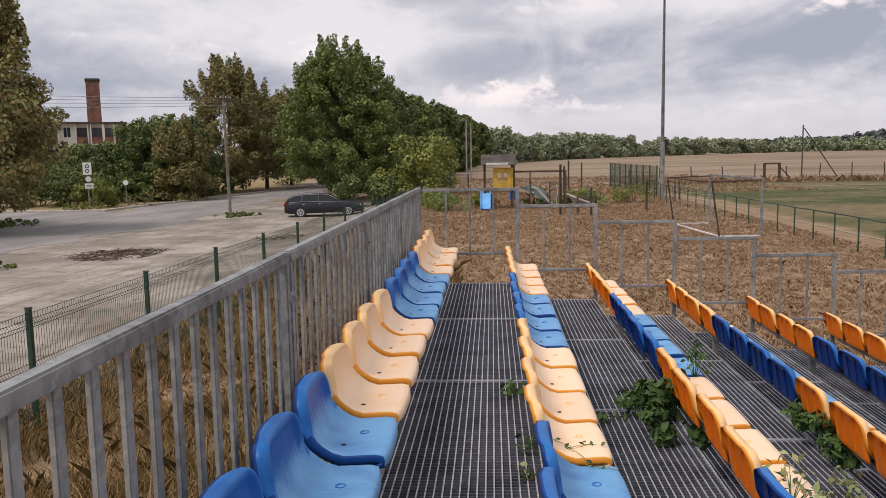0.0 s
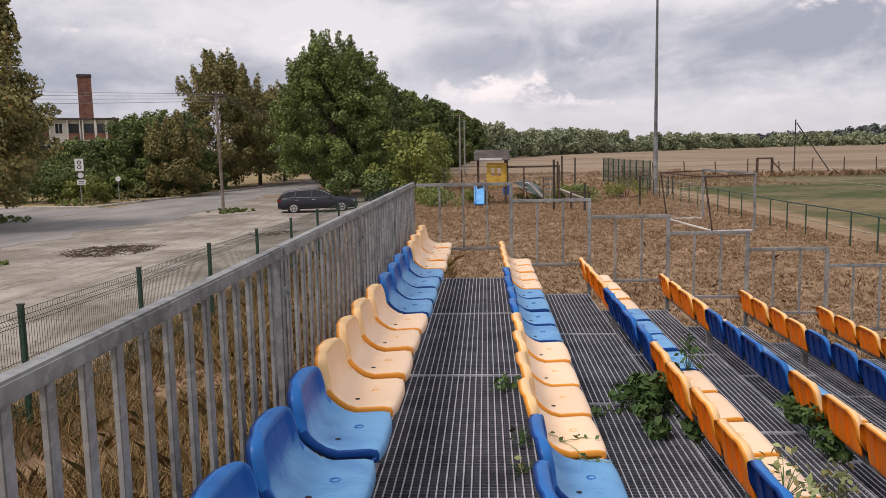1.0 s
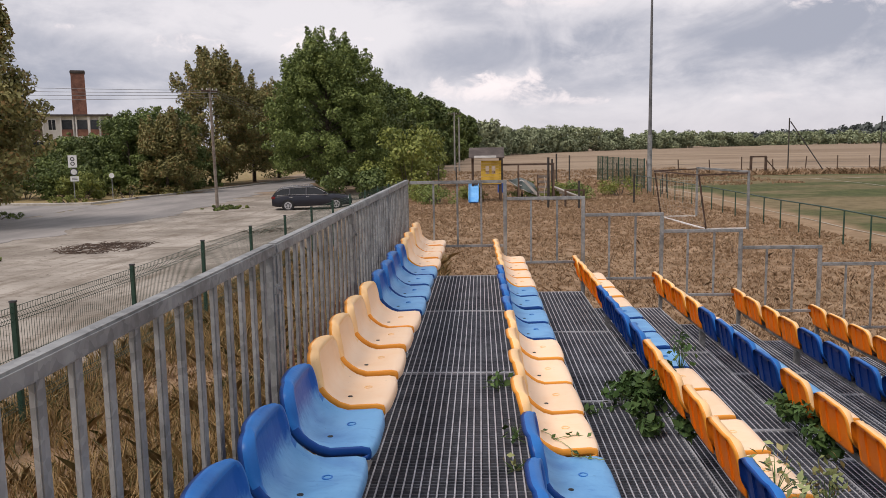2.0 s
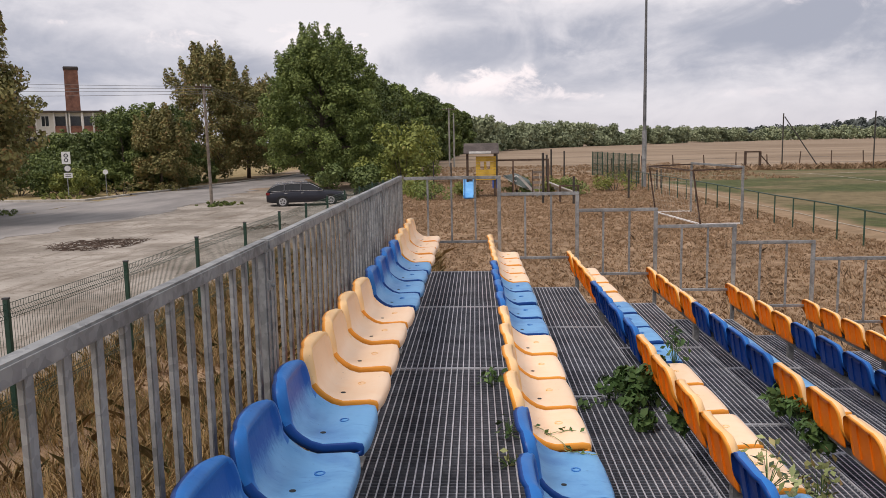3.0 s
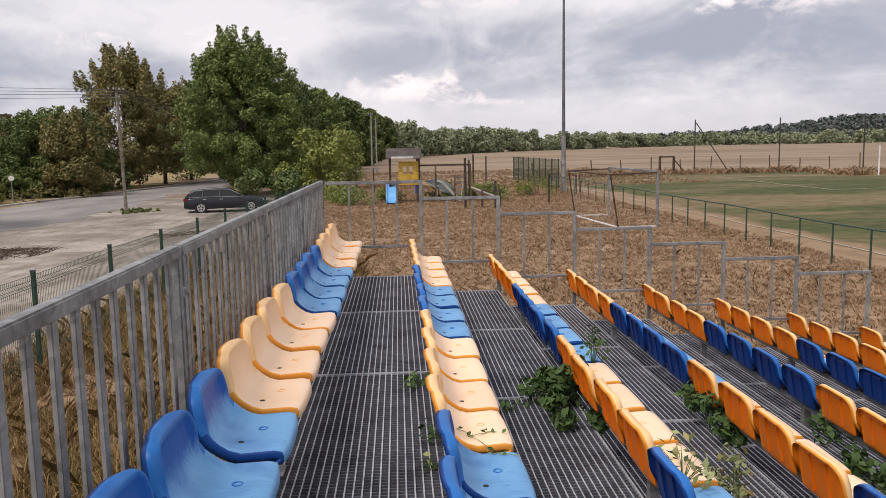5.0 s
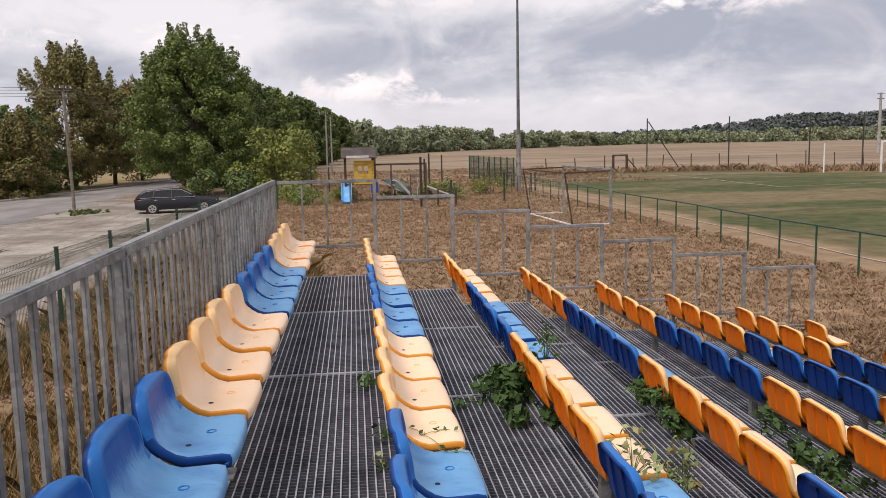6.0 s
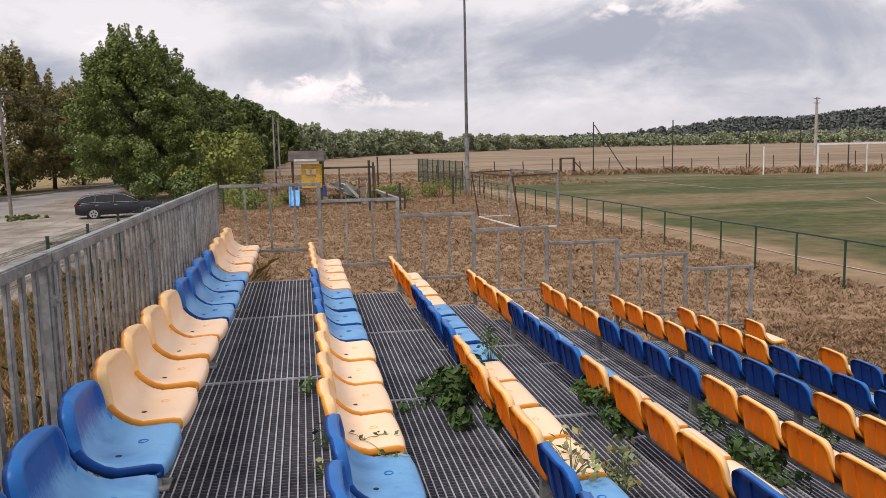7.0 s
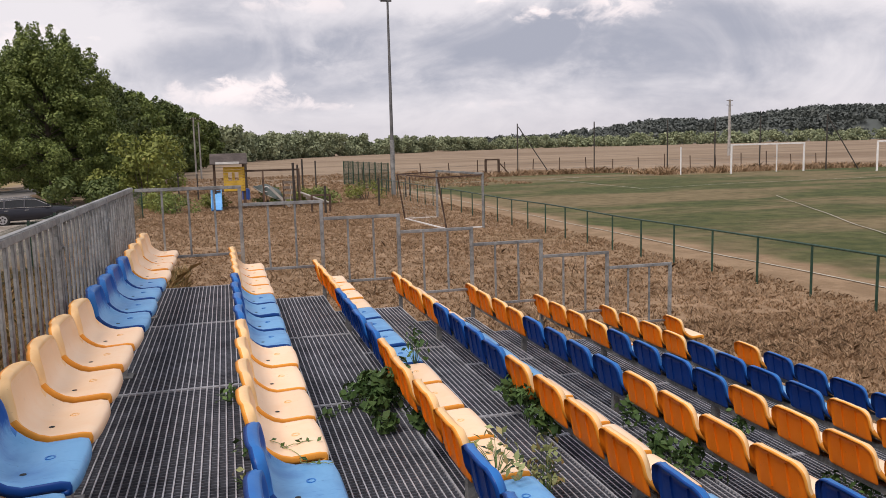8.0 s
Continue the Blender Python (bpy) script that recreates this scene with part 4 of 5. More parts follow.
# ---- dry grass ----
def build_grass():
    rng = np.random.default_rng(3)

    def patch(name, x0, x1, y0, y1, tufts, per, tall, wide, label, mat=STRAW, splay=0.9, gaps=-0.25):
        """Bent blades standing out of tufts, thicker and thinner in patches."""
        tx = x0 + (x1 - x0) * rng.random(tufts)
        ty = y0 + (y1 - y0) * rng.random(tufts) ** 1.35
        lush = np.array([noise.noise(Vector((a * 0.45, b * 0.45, 2.0))) + 0.6 * noise.noise(Vector((a * 1.6, b * 1.6, 7.0))) for a, b in zip(tx, ty)])
        keep = lush > gaps
        tx, ty, lush = tx[keep], ty[keep], lush[keep]
        tz = np.array([ground_z(a, b) for a, b in zip(tx, ty)])
        size = (0.55 + 0.6 * rng.random(len(tx))) * (0.9 + 0.5 * np.clip(lush, -0.5, 0.8))
        tip = rng.normal(size=(len(tx), 2)) * 0.35
        of = np.repeat(np.arange(len(tx)), per)
        n = len(of)
        g, r = rng.random(n) * 6.283, rng.random(n)
        h = tall * size[of] * (0.35 + 0.8 * rng.random(n))
        x = tx[of] + np.cos(g) * r * tall * 0.5
        y = ty[of] + np.sin(g) * r * tall * 0.5
        z = tz[of]
        out = np.stack([np.cos(g), np.sin(g)], 1) * (splay * (0.25 + r))[:, None] + tip[of] + 0.25 * rng.normal(size=(n, 2))
        a = rng.random(n) * 3.142
        w = wide * (0.6 + 0.8 * rng.random(n))
        dx, dy = np.cos(a) * w / 2, np.sin(a) * w / 2
        mx, my = x + out[:, 0] * h * 0.35, y + out[:, 1] * h * 0.35
        v = np.empty((n, 5, 3))
        v[:, 0] = np.stack([x - dx, y - dy, z - 0.02], 1)
        v[:, 1] = np.stack([x + dx, y + dy, z - 0.02], 1)
        v[:, 2] = np.stack([mx + dx * 0.8, my + dy * 0.8, z + h * 0.62], 1)
        v[:, 3] = np.stack([x + out[:, 0] * h, y + out[:, 1] * h, z + h], 1)
        v[:, 4] = np.stack([mx - dx * 0.8, my - dy * 0.8, z + h * 0.62], 1)
        me = bpy.data.meshes.new(name)
        me.vertices.add(n * 5)
        me.vertices.foreach_set("co", v.ravel())
        me.loops.add(n * 5)
        me.loops.foreach_set("vertex_index", np.arange(n * 5, dtype=np.int32))
        me.polygons.add(n)
        me.polygons.foreach_set("loop_start", np.arange(0, n * 5, 5, dtype=np.int32))
        me.materials.append(mat)
        me.update(calc_edges=True)
        tagged(new(name, me), label, "grass", kind="stuff")
    patch("dry_grass", -4.4, 12.6, 10.2, 64, 54000, 6, 0.085, 0.016, "dry brown grass beside the stand", STRAW, 1.3, -0.75)
    patch("tall_dry_grass", -5.0, -0.1, 1.5, 24, 8500, 10, 0.34, 0.010, "tall golden dry grass behind the stand", STRAW_GOLD, 0.8, -0.5)
    patch("dry_grass_front", 7.6, 12.4, 4.0, 13, 9000, 7, 0.085, 0.013, "dry grass in front of the stand", STRAW, 1.3, -0.75)
    patch("weed_stalks", -3.8, 11.5, 11.0, 60, 450, 4, 0.30, 0.010, "thin brown weed stalks in the grass", RUSTY_WEED, 0.35, -0.1)
    patch("rough_field_grass", -4.0, 24.0, 60.0, 100, 9000, 6, 0.17, 0.045, "rough brown weeds on the fallow field", STRAW, 0.7, -0.1)
    patch("field_edge_weeds", 12.5, 41.0, 73.5, 79.0, 1500, 7, 0.50, 0.06, "brown weeds along the edge of the field")
    patch("field_edge_weeds", 37.5, 62.0, 65.5, 71.5, 1200, 7, 0.55, 0.06, "brown weeds along the edge of the field")


build_grass()


# ---- fences ----
def build_mesh_fence():
    posts = [(-4.55, 3.9), (-4.48, 6.7), (-4.40, 9.53), (-4.27, 12.36), (-4.23, 15.29), (-4.16, 18.15), (-4.08, 20.95), (-3.98, 23.7), (-3.86, 26.4), (-3.74, 29.1), (-3.6, 31.8), (-3.45, 34.5), (-3.3, 37.2), (-3.15, 39.9), (-3.0, 42.6)]
    f = thing("wire_fence", "green welded wire fence on square steel posts", "fence", pose(0, 0, 0))
    prof = [(0, 0.06), (0, 0.25), (0.03, 0.30), (0, 0.35), (0, 0.75), (0.03, 0.80), (0, 0.85), (0, 1.25), (0.03, 1.30), (0, 1.35), (0, 1.42)]
    for i, (x, y) in enumerate(posts):
        z = ground_z(x, y)
        p = part("post", Mesh().box((-0.03, -0.025, -0.1), (0.03, 0.025, 1.47)), GREEN_PAINT, f, m=pose(x, y, z), bevel=0.004)
        part("cap", Mesh().box((-0.034, -0.029, 1.47), (0.034, 0.029, 1.49)), SIGN_DARK, p)
        if i + 1 < len(posts):
            a, b = Vector((x, y, z)), Vector((*posts[i + 1], ground_z(*posts[i + 1])))
            run = b - a
            mesh = Mesh()
            side = run.cross(Vector((0, 0, 1))).normalized()
            n = 56 if y < 24 else 36
            for j in range(n + 1):
                base = a + run * ((j + 0.3) / (n + 0.6))
                pts = [base + side * u + Vector((0, 0, h)) for u, h in (prof if y < 20 else (prof[0], prof[-1]))]
                for q, w in zip(pts, pts[1:]):
                    mesh.bar(q, w, 0.0058, sides=3)
            for u, h in prof[1:]:
                mesh.bar(a + side * u + Vector((0, 0, h)), b + side * u + Vector((0, 0, h)), 0.0058, sides=4)
            tagged(part("mesh_panel", mesh, GREEN_PAINT, f), kind="stuff")


build_mesh_fence()


def build_pitch_rail():
    group = "green rail round the pitch"
    pts = [(11.95 - 0.021 * (y - 11), y) for y in [4.4 + 1.62 * i for i in range(32)]]
    for i, (x, y) in enumerate(pts):
        z = ground_z(x, y)
        p = thing("pitch_rail", "green steel tube rail on a round post", "railing", pose(x, y, z), group)
        part("post", Mesh().bar((0, 0, -0.1), (0, 0, 1.0), 0.05, sides=8), GREEN_PAINT, p)
        if i + 1 < len(pts):
            u = Vector((pts[i + 1][0] - x, pts[i + 1][1] - y, ground_z(*pts[i + 1]) - z))
            part("tube", Mesh().bar(Vector((0, 0, 1.02)), u + Vector((0, 0, 1.02)), 0.045, sides=8), GREEN_PAINT, p)


build_pitch_rail()


def build_field_fences():
    group = "posts along the field"
    for i, (x, y) in enumerate([(29.0, 77.0), (36.0, 74.4), (42.2, 71.3), (46.0, 69.2), (49.4, 67.1), (54.0, 63.8)]):
        z = ground_z(x, y)
        p = thing("net_pole", "tall dark steel pole of the ball-stop net", "pole", pose(x, y, z), "net poles behind the goal")
        part("shaft", Mesh().bar((0, 0, -0.2), (0, 0, 5.0), 0.12, sides=8), DARK_POST, p)
        if i == 0:
            part("brace", Mesh().bar((0.1, 0, 4.7), (2.9, -1.2, 0), 0.10, sides=8), DARK_POST, p)
        if i == 5:
            part("brace", Mesh().bar((0.1, 0, 4.7), (2.2, -1.5, 0), 0.10, sides=8), DARK_POST, p)
    rng = random.Random(9)
    spots = [(13.8 + 2.9 * i, 79.0 - 0.010 * i * i) for i in range(18)]
    for i, (x, y) in enumerate(spots):
        z = ground_z(x, y)
        p = thing("field_post", "low weathered post of the field fence", "fence post", pose(x, y, z, rng.uniform(-4, 4), rng.uniform(-5, 5)), group)
        part("shaft", Mesh().bar((0, 0, -0.2), (0, 0, rng.uniform(1.2, 1.7)), 0.11, sides=6), DARK_WOOD, p)
    for h in (0.5, 1.0):
        w = Mesh()
        for (x, y), (u, v) in zip(spots, spots[1:]):
            w.bar((x, y, ground_z(x, y) + h), (u, v, ground_z(u, v) + h), 0.018, sides=4)
        solid("fence_wire", w, WIRE, "thin wire strung along the field posts", "wire", group)
    # small dug-out frame
    x, y = 26.0, 76.0
    p = thing("timber_frame", "dark timber gate frame at the field's edge", "frame", pose(x, y, ground_z(x, y), 0, 0, 8))
    for dx in (-0.7, 0.7):
        part("post", Mesh().box((dx - 0.09, -0.09, -0.2), (dx + 0.09, 0.09, 1.55)), DARK_WOOD, p)
    part("crossbar", Mesh().box((-0.78, -0.07, 1.55), (0.78, 0.07, 1.68)), DARK_WOOD, p)
    part("brace", Mesh().bar((0.75, 0, 1.3), (2.0, 0.0, 0.0), 0.08), DARK_WOOD, p)
    # caged court
    c = thing("cage_fence", "green wire cage fence beside the floodlight mast", "fence", pose(0, 0, 0))
    a, b = Vector((11.0, 72.0)), Vector((12.1, 57.5))
    zc = -1.65
    for i in range(9):
        p = a.lerp(b, i / 8)
        part("post", Mesh().box((p.x - 0.04, p.y - 0.04, zc - 0.1), (p.x + 0.04, p.y + 0.04, zc + 2.05)), GREEN_PAINT, c)
    for p, q in ((a, b), (a, Vector((11.9, 72.4)))):
        n = int((q - p).length / 0.11)
        w = Mesh()
        for i in range(n + 1):
            r = p.lerp(q, i / n)
            w.box((r.x - 0.006, r.y - 0.006, zc), (r.x + 0.006, r.y + 0.006, zc + 2.0))
        for h in (0.05, 0.5, 1.0, 1.5, 2.0):
            w.bar((p.x, p.y, zc + h), (q.x, q.y, zc + h), 0.02)
        part("wire_mesh", w, GREEN_PAINT, c)
    for i, (x, y, h) in enumerate([(8.9, 44.0, 1.5), (5.6, 40.5, 1.35), (4.2, 41.5, 2.5), (5.3, 52, 2.2), (2.4, 60, 2.2), (6.5, 62, 2.4), (7.9, 66, 2.2), (11.8, 50.5, 1.2), (12.3, 51.6, 1.2), (-0.8, 56, 1.7), (-2.2, 60, 1.7)]):
        p = thing("stake", "dark thin post standing in the dry grass", "post", pose(x, y, ground_z(x, y), 0, 0, 10 * i), "loose posts in the grass")
        part("shaft", Mesh().box((-0.045, -0.045, -0.2), (0.045, 0.045, h)), DARK_POST, p)


build_field_fences()


# ---- goals, masts and poles ----
def build_goal(name, m, width, height, depth, mat, label, net, back_lean=0.5):
    g = thing(name, label, "goal", m, "football goals")
    t = 0.08 if depth else 0.13
    for x in (0, width):
        part("post", Mesh().box((x - t / 2, -t / 2, -0.05), (x + t / 2, t / 2, height)), mat, g, bevel=0.01)
    part("crossbar", Mesh().box((-t / 2, -t / 2, height), (width + t / 2, t / 2, height + t)), mat, g, bevel=0.01)
    if depth:
        for x in (0, width):
            part("top_stay", Mesh().bar((x, 0, height), (x, depth * back_lean, height - 0.05), 0.05), RUSTY, g)
            part("back_stay", Mesh().bar((x, depth * back_lean, height - 0.05), (x, depth, 0.02), 0.05), RUSTY, g)
            part("ground_bar", Mesh().bar((x, 0.05, 0.03), (x, depth, 0.03), 0.05), WHITE_PAINT, g)
        part("back_bar", Mesh().bar((0, depth, 0.03), (width, depth, 0.03), 0.05), WHITE_PAINT, g)
        part("top_back_bar", Mesh().bar((0, depth * back_lean, height - 0.05), (width, depth * back_lean, height - 0.05), 0.05), RUSTY, g)
    if net:
        w = Mesh()
        rng = random.Random(2)
        for i in range(14):
            x = width * i / 13
            pts = [(x + rng.uniform(-0.05, 0.05), depth * back_lean + (depth - depth * back_lean) * s + 0.06 * math.sin(s * 3.1), (height - 0.08) * (1 - s) + 0.02) for s in (0, 0.3, 0.6, 0.85, 1.0)]
            for a, b in zip(pts, pts[1:]):
                w.bar(a, b, 0.008, sides=3)
        for i in range(10):
            s = i / 9
            y, z = depth * back_lean + (depth - depth * back_lean) * s + 0.06 * math.sin(s * 3.1), (height - 0.08) * (1 - s) + 0.02
            pts = [(width * u / 8, y + rng.uniform(-0.05, 0.05), z + rng.uniform(-0.06, 0.02)) for u in range(9)]
            for a, b in zip(pts, pts[1:]):
                w.bar(a, b, 0.008, sides=3)
        part("net", w, NET, g, "torn pale cord net")


build_goal("training_goal", pose(10.35, 30.2, -1.65, 0, 0, 95), 5.2, 2.0, 1.5, ZINC, "grey steel training goal with a torn net", True, 1.2)
build_goal("goal", pose(43.7, 63.2, ground_z(45, 63), 0, 0, -1), 7.32, 2.44, 0, WHITE_PAINT, "white football goal at the end of the pitch", False)
build_goal("goal", pose(54.6, 58.4, ground_z(56, 58), 0, 0, -14), 7.32, 2.44, 0, WHITE_PAINT, "white spare goal beyond the pitch", False)
for x, y in ((39.6, 64.6), (48.6, 63.6)):
    p = thing("white_pole", "thin white post beside the goal", "pole", pose(x, y, ground_z(x, y)), "white posts")
    part("shaft", Mesh().bar((0, 0, -0.1), (0, 0, 2.4), 0.12, sides=8), WHITE_PAINT, p)


def build_mast():
    x, y = 11.65, 53.6
    m = thing("floodlight_mast", "tall grey tapered floodlight mast", "mast", pose(x, y, ground_z(x, y)))
    part("lower_tube", Mesh().bar((0, 0, -0.2), (0, 0, 3.6), 0.30, sides=12), ZINC, m)
    part("shaft", Mesh().bar((0, 0, 3.6), (0, 0, 12.4), 0.23, sides=12, taper=0.6), MAST_STEEL, m)
    part("lamp_arm", Mesh().box((-0.45, -0.06, 12.4), (0.25, 0.06, 12.5)), MAST_STEEL, m)
    part("floodlight", Mesh().box((-0.55, -0.15, 12.5), (-0.1, 0.2, 12.75)), SIGN_DARK, m, bevel=0.02)


build_mast()


def utility_pole(x, y, h, label, lean=0.0, arms=1, turn=0, mat=None, width=0.22):
    p = thing("utility_pole", label, "utility pole", pose(x, y, ground_z(x, y), 0, lean, turn), "line poles")
    part("shaft", Mesh().bar((0, 0, -0.3), (0, 0, h), width, sides=10, taper=0.7), mat or OLD_WOOD, p)
    for i in range(arms):
        z = h - 0.25 - 0.8 * i
        part("crossarm", Mesh().box((-0.9, -0.05, z), (0.9, 0.05, z + 0.1)), RUSTY, p)
        for dx in (-0.8, -0.3, 0.3, 0.8):
            part("insulator", Mesh().bar((dx, 0, z + 0.1), (dx, 0, z + 0.22), 0.06, sides=8, taper=0.6), WHITE_PAINT, p)
    return p


utility_pole(-16.0, 52.0, 7.65, "leaning weathered wooden utility pole beside the lot", -1.6, 1, 75)
utility_pole(-2.3, 101.0, 7.2, "distant pale concrete utility pole", 0, 1, 30, CONCRETE)
utility_pole(-1.75, 101.4, 6.6, "distant pale concrete utility pole", 0, 0, 30, CONCRETE)
utility_pole(91.0, 133.0, 10.2, "distant grey power pole beyond the field", 0, 2, 20, CONCRETE, 0.6)


def build_lines():
    for i, (z, sag) in enumerate([(7.45, 0.35), (7.30, 0.4), (7.12, 0.4), (6.95, 0.5)]):
        a = Vector((-15.7 + 0.1 * i, 52.0 - 0.3 * i, -2.28 + z))
        for b in (Vector((-62, 47.0 - 0.3 * i, -1.2 + z + 1.2 - 0.25 * i)), Vector((-22, 110.0 - 0.3 * i, -2.2 + z))):
            n = 12
            pts = [a.lerp(b, j / n) - Vector((0, 0, 4 * sag * (j / n) * (1 - j / n))) for j in range(n + 1)]
            solid("power_line", Mesh().chain(pts, [0.025] * (n + 1), 4), WIRE, "thin dark overhead power line", "cable", "overhead lines")


build_lines()


# ---- car ----
def build_car():
    x, y = -9.75, 51.4
    z = ground_z(x, y) + 0.0
    c = thing("car", "dark blue estate car parked on the sand", "car", pose(x, y, z, 0, -0.8, 12))
    L, W = 4.9, 1.82
    # side outline, rear to front
    low = [(-2.42, 0.42), (-2.40, 0.30), (-1.95, 0.24), (1.95, 0.22), (2.36, 0.26), (2.46, 0.40)]
    belt = [(-2.44, 0.70), (-2.40, 0.93), (-1.5, 0.95), (0.0, 0.93), (0.95, 0.90), (1.7, 0.84), (2.25, 0.74), (2.46, 0.60)]
    roof = [(-2.36, 0.98), (-2.08, 1.28), (-1.75, 1.40), (-0.9, 1.455), (-0.2, 1.46), (0.25, 1.42), (0.62, 1.24), (1.08, 0.97)]

    def band(rows, name, mat, parent, label=""):
        g = Mesh()
        m = len(rows[0])
        g.v = [p for r in rows for p in r]
        for i in range(len(rows) - 1):
            for j in range(m - 1):
                a = i * m + j
                g.face([a, a + 1, a + m + 1, a + m])
        g.smooth = True
        return part(name, g, mat, parent, label)

    def prof(pts, s):
        for (a, za), (b, zb) in zip(pts, pts[1:]):
            if a <= s <= b:
                return za + (zb - za) * (s - a) / (b - a)
        return pts[0][1] if s < pts[0][0] else pts[-1][1]
    xs = [-2.44, -2.40, -2.3, -2.1, -1.8, -1.5, -1.0, -0.5, 0, 0.5, 0.95, 1.3, 1.7, 2.0, 2.25, 2.38, 2.46]
    rows = []
    for s in xs:
        end = 1 - 0.16 * ease(abs(s), 1.7, 2.46) ** 2
        w = W / 2 * end
        zb = prof(belt, s)
        zl = prof([(-2.44, 0.34), (-2.2, 0.25), (2.2, 0.23), (2.46, 0.32)], s)
        rows.append([(s, -w * 0.90, zl), (s, -w * 0.98, zl + 0.10), (s, -w, zl + 0.30), (s, -w * 0.985, zb - 0.12), (s, -w * 0.93, zb), (s, -w * 0.6, zb + 0.03), (s, 0, zb + 0.045),
                     (s, w * 0.6, zb + 0.03), (s, w * 0.93, zb), (s, w * 0.985, zb - 0.12), (s, w, zl + 0.30), (s, w * 0.98, zl + 0.10), (s, w * 0.90, zl)])
    g = Mesh()
    m = len(rows[0])
    g.v = [p for r in rows for p in r]
    for i in range(len(rows) - 1):
        for j in range(m - 1):
            a = i * m + j
            g.face([a, a + m, a + m + 1, a + 1])
        g.face([i * m + m - 1, (i + 1) * m + m - 1, (i + 1) * m, i * m])
    g.face(list(range(m)))
    g.face([(len(rows) - 1) * m + j for j in reversed(range(m))])
    g.smooth = True
    body = part("body", g, CAR_PAINT, c)
    # glasshouse with roof
    gx = [-2.36, -2.2, -2.0, -1.75, -1.3, -0.9, -0.4, 0.0, 0.25, 0.62, 0.85, 1.08]
    glass, lid = Mesh(), Mesh()
    gr = []
    for s in gx:
        zt, zb = prof(roof, s), prof(belt, s) + 0.01
        zt = max(zt, zb + 0.02)
        k = (zt - zb) / 0.55
        wb, wt = 0.83, 0.83 - 0.20 * min(1, k)
        gr.append([(s, -wb, zb), (s, -wt, zt - 0.06 * min(1, k)), (s, -wt * 0.85, zt), (s, 0, zt + 0.02), (s, wt * 0.85, zt), (s, wt, zt - 0.06 * min(1, k)), (s, wb, zb)])
    for target, cols in ((glass, (0, 5)), (lid, (1, 2, 3, 4))):
        target.v = [p for r in gr for p in r]
        for i in range(len(gr) - 1):
            for j in cols:
                a = i * 7 + j
                target.face([a, a + 7, a + 8, a + 1])
        target.smooth = True
    part("side_glass", glass, CAR_GLASS, c)
    # windscreen and rear window are the sloping ends of the roof skin
    lid.mat = [1 if (gx[i // 4] >= 0.25 or gx[i // 4] < -2.1) else 0 for i in range(len(lid.f))]
    part("roof", lid, [CAR_PAINT, CAR_GLASS], c)
    for sy in (-1, 1):
        trim = Mesh()
        pts = [(s, sy * 0.85, prof(belt, s) + 0.025) for s in (-2.1, -1.5, -0.5, 0.5, 1.0)]
        up = [(s, sy * (0.83 - 0.20 * min(1, (prof(roof, s) - prof(belt, s)) / 0.55) + 0.012), prof(roof, s) - 0.055) for s in (-2.1, -1.75, -0.9, -0.2, 0.25, 0.62, 1.0)]
        for line in (pts, up):
            for a, b in zip(line, line[1:]):
                trim.bar(a, b, 0.022)
        part("window_trim", trim, CHROME, c, "chrome strip round the side windows")
        for s in (-1.35, -0.35):
            part("pillar", Mesh().bar((s, sy * 0.845, 0.95), (s + 0.05, sy * 0.665, 1.39), 0.07, 0.05), CAR_PAINT, c)
        part("roof_bar", Mesh().bar((-1.9, sy * 0.62, 1.44), (0.1, sy * 0.62, 1.51), 0.03), CHROME, c)
        part("door_handle", Mesh().box((-0.35, sy * 0.91 - 0.012, 0.80), (-0.15, sy * 0.91 + 0.012, 0.83)), CHROME, c)
        part("door_handle", Mesh().box((-1.35, sy * 0.91 - 0.012, 0.81), (-1.15, sy * 0.91 + 0.012, 0.84)), CHROME, c)
        part("wing_mirror", Mesh().box((0.72, sy * 0.98 - 0.09, 0.95), (0.88, sy * 0.98 + 0.07, 1.08)), CAR_PAINT, c, bevel=0.03)
        part("headlight", Mesh().box((2.18, sy * 0.66 - 0.14, 0.60), (2.42, sy * 0.66 + 0.13, 0.72)), LAMP_GLASS, c, bevel=0.02)
        part("tail_light", Mesh().box((-2.46, sy * 0.66 - 0.16, 0.74), (-2.22, sy * 0.66 + 0.17, 0.90)), TAIL_RED, c, bevel=0.02)
        for wx in (-1.47, 1.47):
            arch = part("wheel_arch", Mesh().bar((wx, sy * 0.80, 0.33), (wx, sy * 0.918, 0.33), 0.76, sides=20), TYRE, c)
            wheel = part("wheel", Mesh().bar((wx, sy * 0.72, 0.325), (wx, sy * 0.925, 0.325), 0.65, sides=24), TYRE, c)
            rim = Mesh().bar((wx, sy * 0.90, 0.325), (wx, sy * 0.931, 0.325), 0.46, sides=20)
            part("rim", rim, RIM, wheel, "silver alloy rim")
            for i in range(5):
                g2 = 2 * math.pi * i / 5 + 0.3
                part("rim_gap", Mesh().bar((wx + 0.12 * math.cos(g2), sy * 0.925, 0.325 + 0.12 * math.sin(g2)), (wx + 0.12 * math.cos(g2), sy * 0.934, 0.325 + 0.12 * math.sin(g2)), 0.10, sides=8), TYRE, wheel)
    part("grille", Mesh().box((2.40, -0.32, 0.50), (2.475, 0.32, 0.66)), SIGN_DARK, c, bevel=0.01)
    part("number_plate", Mesh().box((2.44, -0.26, 0.36), (2.485, 0.26, 0.46)), SIGN_WHITE, c)


build_car()


